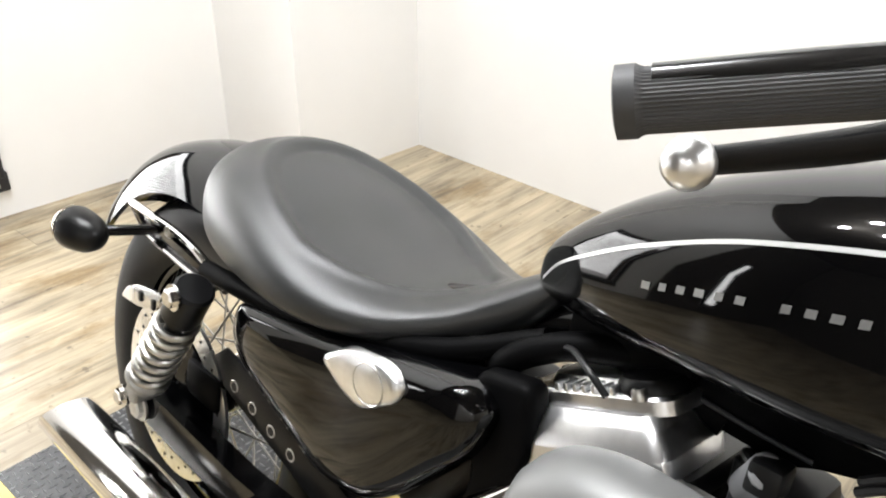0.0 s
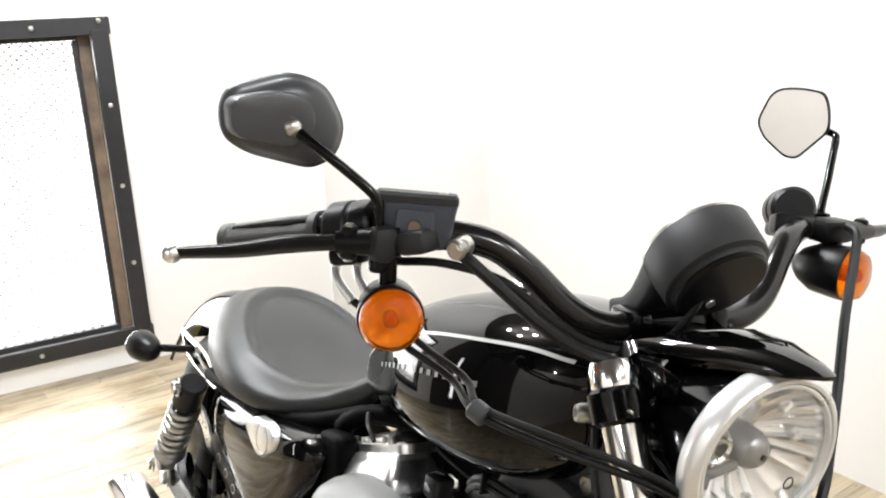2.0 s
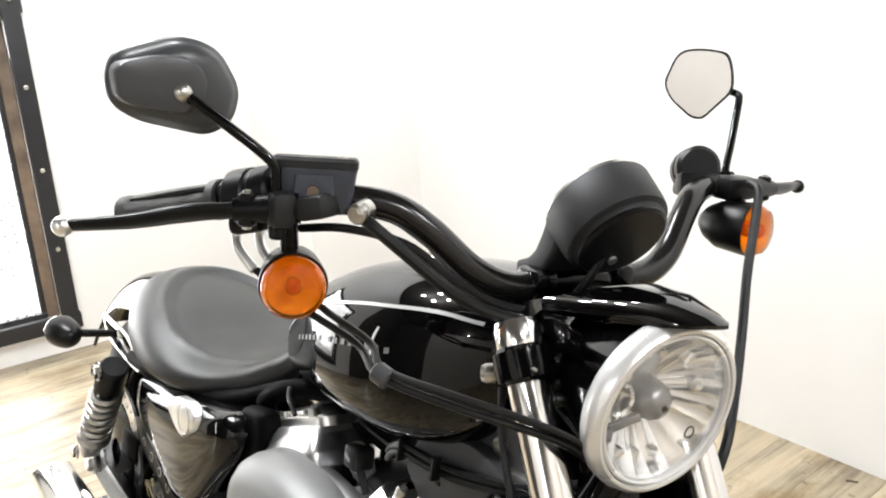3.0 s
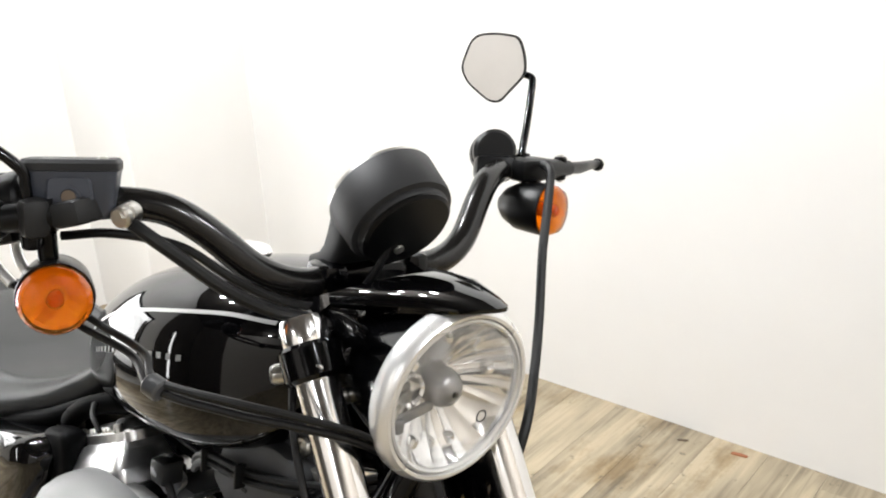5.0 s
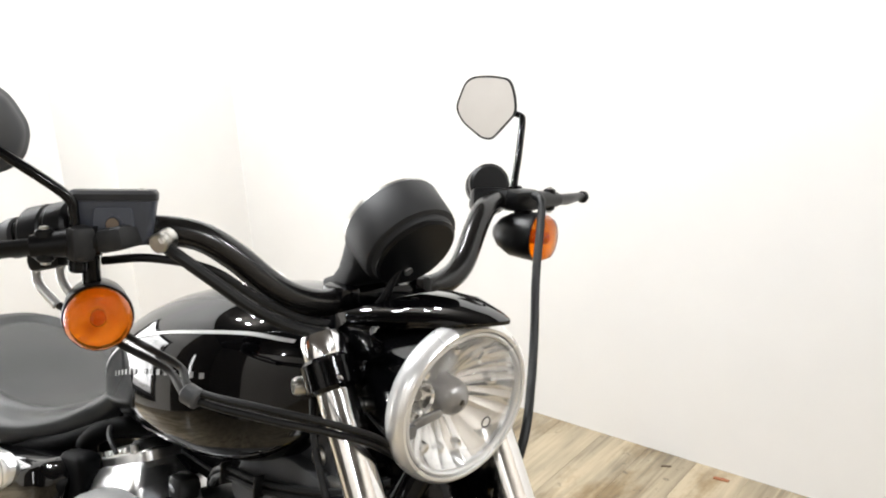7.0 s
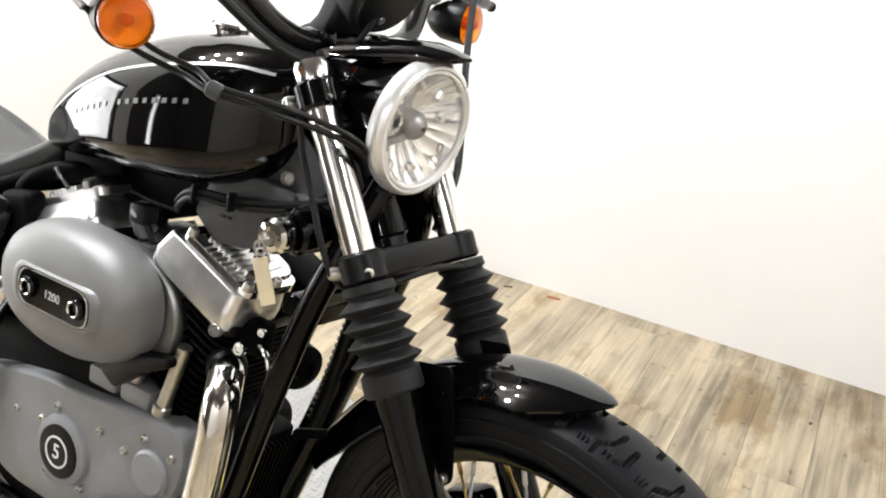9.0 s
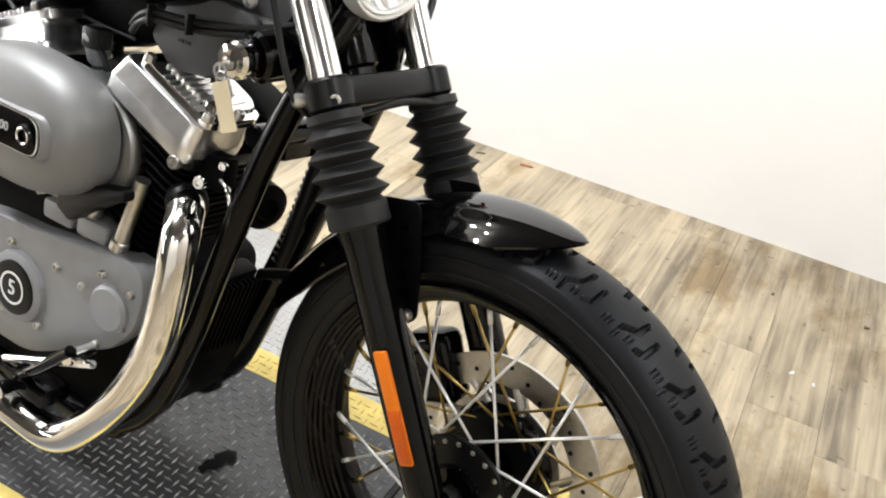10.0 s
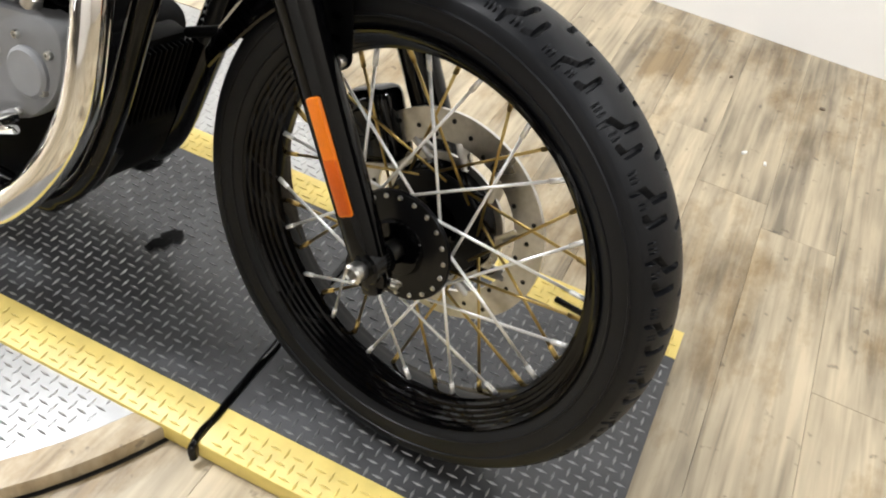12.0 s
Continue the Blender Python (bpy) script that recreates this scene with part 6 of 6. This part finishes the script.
    # head-stock cover plate behind the fork
    bp("neck_plate", slab(rounded([(1.045, 0.79), (1.15, 0.785), (1.17, 0.82), (1.10, 0.875)], 0.01), 0.004, 0.001, side_plane(-0.056)), GREYPLASTIC, "dark triangular neck plate")

    # cables of the handlebar, turned with it
    def cable(name, pts, r, label, material=HOSE):
        return bp(name, tube(pts, r, 10, 8), material, label, steered=True)
    t1 = [(1.022, -0.312, 0.998), (1.045, -0.268, 0.960), (1.10, -0.238, 0.940), (1.162, -0.243, 0.931), (1.214, -0.200, 0.918), (1.240, -0.155, 0.904), (1.252, -0.110, 0.885), (1.235, -0.06, 0.85)]
    c1 = cable("throttle_cable", t1, 0.0037, "black throttle cable")
    part("elbow", tube([(1.0, -0.318, 1.045), (0.996, -0.320, 1.025), (1.005, -0.320, 1.012), (1.024, -0.311, 0.996)], 0.0048, 12), SATINCHROME, c1, "bent steel cable elbow")
    c2 = cable("throttle_cable", [(1.035, -0.296, 1.000), (1.062, -0.256, 0.964), (1.12, -0.235, 0.948), (1.164, -0.241, 0.938), (1.216, -0.198, 0.927), (1.243, -0.152, 0.912), (1.254, -0.105, 0.89), (1.235, -0.06, 0.855)], 0.0035, "black throttle cable")
    part("elbow", tube([(1.012, -0.300, 1.045), (1.008, -0.302, 1.028), (1.018, -0.302, 1.014), (1.037, -0.295, 0.998)], 0.0048, 12), SATINCHROME, c2, "bent steel cable elbow")
    bp("cable_clip", cyl((1.157, -0.246, 0.936), (1.172, -0.240, 0.931), 0.0095, 14, 0.002), MIRRORBACK, "grey plastic cable clip", steered=True)
    cable("brake_hose", [(1.084, -0.232, 1.056), (1.098, -0.220, 1.044), (1.112, -0.195, 1.022), (1.128, -0.165, 0.996), (1.142, -0.130, 0.975), (1.160, -0.090, 0.962), (1.19, -0.05, 0.945), (1.215, -0.03, 0.90)], 0.0062, "black brake hose below the bar")
    cable("switch_wire", [(1.03, -0.27, 1.036), (1.06, -0.235, 1.040), (1.095, -0.190, 1.030), (1.115, -0.150, 1.000), (1.130, -0.110, 0.977), (1.150, -0.075, 0.970), (1.165, -0.05, 0.968)], 0.0042, "black switch wire along the bar")
    cable("clutch_cable", [(1.095, 0.262, 1.082), (1.112, 0.258, 1.076), (1.125, 0.245, 1.050), (1.150, 0.214, 0.990), (1.176, 0.188, 0.925), (1.205, 0.155, 0.875), (1.235, 0.115, 0.830), (1.24, 0.08, 0.76)], 0.0055, "black clutch cable hanging from its lever")
    cable("brake_line", [(1.165, -0.118, 0.905), (1.185, -0.128, 0.868), (1.215, -0.132, 0.815), (1.240, -0.133, 0.765), (1.262, -0.126, 0.730), (1.285, -0.09, 0.715)], 0.0038, "thin black line beside the fork")
    cable("cross_hose", [(1.295, -0.075, 0.728), (1.305, -0.04, 0.738), (1.310, 0.0, 0.742), (1.312, 0.05, 0.736), (1.31, 0.08, 0.725)], 0.0048, "black brake hose between the gaiters")
    cal = bp("front_caliper", join(box((1.405, 0.045, 0.405), (0.07, 0.05, 0.10), 0.015, 3, Matrix.Rotation(radians(-25), 4, "Y")), cyl((1.40, 0.012, 0.41), (1.40, 0.03, 0.41), 0.022, 20, 0.003)), BLACK, "black front brake caliper", steered=True)
    part("band", lathe([(0.0262, 0.262), (0.0268, 0.263), (0.0268, 0.279), (0.0262, 0.28)], 26, along(fork(0, LEGS[1]), fork(1, LEGS[1]))), WHITEPAINT, cal, "pale band round the far fork leg")


ancillaries()


def key_tag():
    t = thing("key_tag", "cream card tag hanging from the ignition key", "tag", BIKE.matrix_basis.copy())
    bm = box((0, 0, 0), (0.022, 0.0012, 0.058), 0.0005, 1)
    part("card", moved(bm, Matrix.Translation((1.162, -0.155, 0.700)) @ Matrix.Rotation(radians(-25), 4, "Y") @ Matrix.Rotation(radians(8), 4, "Z")), CARD, t, smooth=0)
    part("ring", lathe([(0.006, -0.0008), (0.0072, 0), (0.006, 0.0008)], 18, Matrix.Translation((1.149, -0.154, 0.731)) @ Matrix.Rotation(radians(80), 4, "X"), close=True), STEEL, t)


key_tag()

# ---- floor and lift, pieces last ----
def planks():
    base = part("floor", box((1.3, -1.1, FLOOR_Z - 0.03), (6.3, 6.2, 0.04)), OLDWOOD, smooth=0)
    tagged(base, "grey-brown oak look plank floor, worn and stained", "floor", kind="structure")
    W, L, G = 0.152, 1.22, 0.0005
    shapes = {}
    rnd = random.Random(4)
    u = Matrix.Rotation(radians(PLANK_YAW), 4, "Z")
    slope = (BACK1[1] - BACK0[1]) / (BACK1[0] - BACK0[0])
    for i in range(-23, 32):
        off = rnd.random() * L
        for j in range(-5, 5):
            c = u @ Vector((i * W, off + j * L, 0)) + Vector((0.5, 0.3, 0))
            if not (WX - 0.1 < c.x < 4.43):
                continue
            # planks end under the walls
            lo, hi = max(c.y - L / 2, -4.05), min(c.y + L / 2, BACK0[1] + slope * (c.x - BACK0[0]) + 0.06)
            if hi - lo < 0.04:
                continue
            key = round(hi - lo, 3)
            if key not in shapes:
                bm = box((0, 0, 0), (W - G, key - G, 0.011), 0.0006, 1)
                me = bpy.data.meshes.new("plank")
                bm.to_mesh(me)
                bm.free()
                me.materials.append(PLANK)
                shapes[key] = me
            ob = new("plank", shapes[key])
            ob.parent = base
            mid = (lo + hi) / 2
            ob.matrix_basis = Matrix.Translation((c.x - (mid - c.y) * math.tan(radians(PLANK_YAW)), mid, FLOOR_Z - 0.0055)) @ u


PLANK_YAW = 4
planks()


def treads(bm, inside, x0, x1, y0, y1, z, turn, pitch=0.0178, length=0.0200, width=0.0048, h=0.0015):
    """Raised lens-shaped bars of tread plate, set in alternating diagonals."""
    nx, ny = int((x1 - x0) / pitch), int((y1 - y0) / pitch)
    for i in range(nx):
        for j in range(ny):
            x, y = x0 + (i + 0.5) * pitch, y0 + (j + 0.5) * pitch
            if not inside(x, y):
                continue
            a = radians(turn + (45 if (i + j) % 2 else -45))
            c, s = math.cos(a), math.sin(a)
            P = [(-length / 2, 0, 0), (0, -width / 2, 0), (length / 2, 0, 0), (0, width / 2, 0), (-length * 0.28, 0, h), (length * 0.28, 0, h)]
            v = [bm.verts.new((x + c * px - s * py, y + s * px + c * py, z + pz)) for px, py, pz in P]
            for f in ((0, 1, 4), (1, 5, 4), (1, 2, 5), (2, 3, 5), (3, 4, 5), (3, 0, 4)):
                bm.faces.new([v[k] for k in f])


def lift():
    m = Matrix.Translation((0.9, 0.0775, 0)) @ Matrix.Rotation(radians(3.9), 4, "Z")
    t = thing("motorcycle_lift", "low motorcycle lift platform of dark tread plate with yellow edges", "lift", m)
    x0, x1, yi, yo = -1.37, 0.985, 0.222, 0.290
    D = FLOOR_Z + 0.004
    seam = 0.418
    def deck(a, b):
        return box(((a + b) / 2, 0, D / 2 - 0.0005), (b - a, 2 * yi, -D - 0.001), 0.001, 1)
    bm = join(deck(x0, seam), deck(seam + 0.012, x1))
    dk = part("deck", bm, PLATE, t)
    bm = bmesh.new()
    treads(bm, lambda x, y: not seam - 0.012 < x < seam + 0.024, x0, x1, -yi, yi, -0.0006, 45)
    part("tread_relief", bm, TREADBAR, dk, "raised bars of the tread plate, worn bright")
    for s in (-1, 1):
        # a strip with a small rounded outer edge
        def fold(a, b):
            sec = ((yi, D), (yi, -0.001), (yo - 0.003, -0.001), (yo - 0.001, -0.002), (yo, -0.004), (yo, D))
            return loft([[(x, s * y, z) for y, z in sec] for x in (a, b)])
        bm = join(fold(x0, seam), fold(seam + 0.012, x1))
        treads(bm, lambda x, y: not seam - 0.012 < x < seam + 0.024, x0, x1, s * (yi + yo) / 2 - 0.033, s * (yi + yo) / 2 + 0.033, -0.0006, 45)
        part("edge_strip", bm, YELLOW, t, "worn yellow painted edge of tread plate")
    rnd = random.Random(2)
    pts = [(seam + 0.006 + rnd.uniform(-0.0022, 0.0022), -yo - 0.004 + (2 * yo + 0.004) * k / 24, -0.001 + rnd.uniform(-0.0012, 0.0012)) for k in range(25)]
    pts = [(seam + 0.012, -yo - 0.012, -0.022), (seam + 0.008, -yo - 0.010, -0.008)] + pts
    part("seal_strip", tube(pts, 0.0058, 10, 3), BLACK, t, "black rubber strip between the deck sections")


lift()


def turntable():
    t = thing("turntable", "round silver tread plate turntable with a wooden rim", "turntable")
    t.location = (0.616, 0.061, FLOOR_Z)
    R = 0.672
    H = -FLOOR_Z - 0.008        # the plate stands almost as high as the lift
    bm = lathe([(0, H), (R, H), (R, 0.0005)], 96)
    treads(bm, lambda x, y: x * x + y * y < (R - 0.02) ** 2, -R, R, -R, R, H + 0.0001, 45)
    part("disc", bm, SILVERPLATE, t, "bright aluminium tread plate", smooth=20)
    part("rim", lathe([(R + 0.001, 0.0005), (R + 0.001, H + 0.001), (R + 0.044, H + 0.001), (R + 0.046, H - 0.002), (R + 0.046, 0.0005)], 96), PLANK, t, "curved wooden rim")
    part("rim_gap", lathe([(R + 0.0465, 0.0005), (R + 0.0465, 0.003), (R + 0.052, 0.003), (R + 0.052, 0.0005)], 96), HOSE, t, "dark joint round the rim")
    for k in range(12):
        a = 2 * math.pi * (k + 0.35) / 12
        bolt((R * 0.96 * math.cos(a), R * 0.96 * math.sin(a), H + 0.0005), (0, 0, 1), t, 0.006, 0.002, name="screw")


turntable()


def debris():
    for x, y, w, l, a, mt, lab in ((0.881, 1.590, 0.045, 0.012, 10, CHIP, "small reddish wood chip lying by the wall"), (0.730, 1.563, 0.03, 0.006, 30, OLDWOOD, "small dark splinter lying on the floor"), (1.813, 1.084, 0.016, 0.008, 60, WHITEPAINT, "small pale paper scrap on the floor"), (1.863, 1.072, 0.014, 0.006, 110, WHITEPAINT, "small pale paper scrap on the floor"), (1.930, 1.403, 0.014, 0.01, 20, OLDWOOD, "small dark crumb on the floor"), (1.699, 1.393, 0.012, 0.008, 80, OLDWOOD, "small dark crumb on the floor")):
        o = rounded([(-w / 2, -l / 2), (w * 0.4, -l / 2), (w / 2, l * 0.2), (w * 0.1, l / 2), (-w * 0.45, l * 0.4)], l * 0.2, 2)
        ob = part("floor_scrap", slab(o, 0.004, 0.001), mt, None, lab)
        tagged(ob, category="scrap", group="scraps on the floor")
        ob.matrix_basis = pose(x, y, FLOOR_Z, 0, 0, a)
    bm = bmesh.new()
    rnd = random.Random(9)
    for k in range(9):
        c = Vector((1.043 + 0.002 * (k - 4) + rnd.uniform(-0.009, 0.009), 0.09 + 0.006 * (k - 4) + rnd.uniform(-0.006, 0.006), 0.0022))
        ring = [bm.verts.new(c + Vector((math.cos(a) * rnd.uniform(0.006, 0.012), math.sin(a) * rnd.uniform(0.008, 0.016), 0.0001 * k))) for a in [2 * math.pi * i / 9 for i in range(9)]]
        bm.faces.new(ring)
    ob = part("oil_stain", bm, FINBLACK, None, "black oil drips on the tread plate", smooth=0)
    tagged(ob, category="stain")


debris()
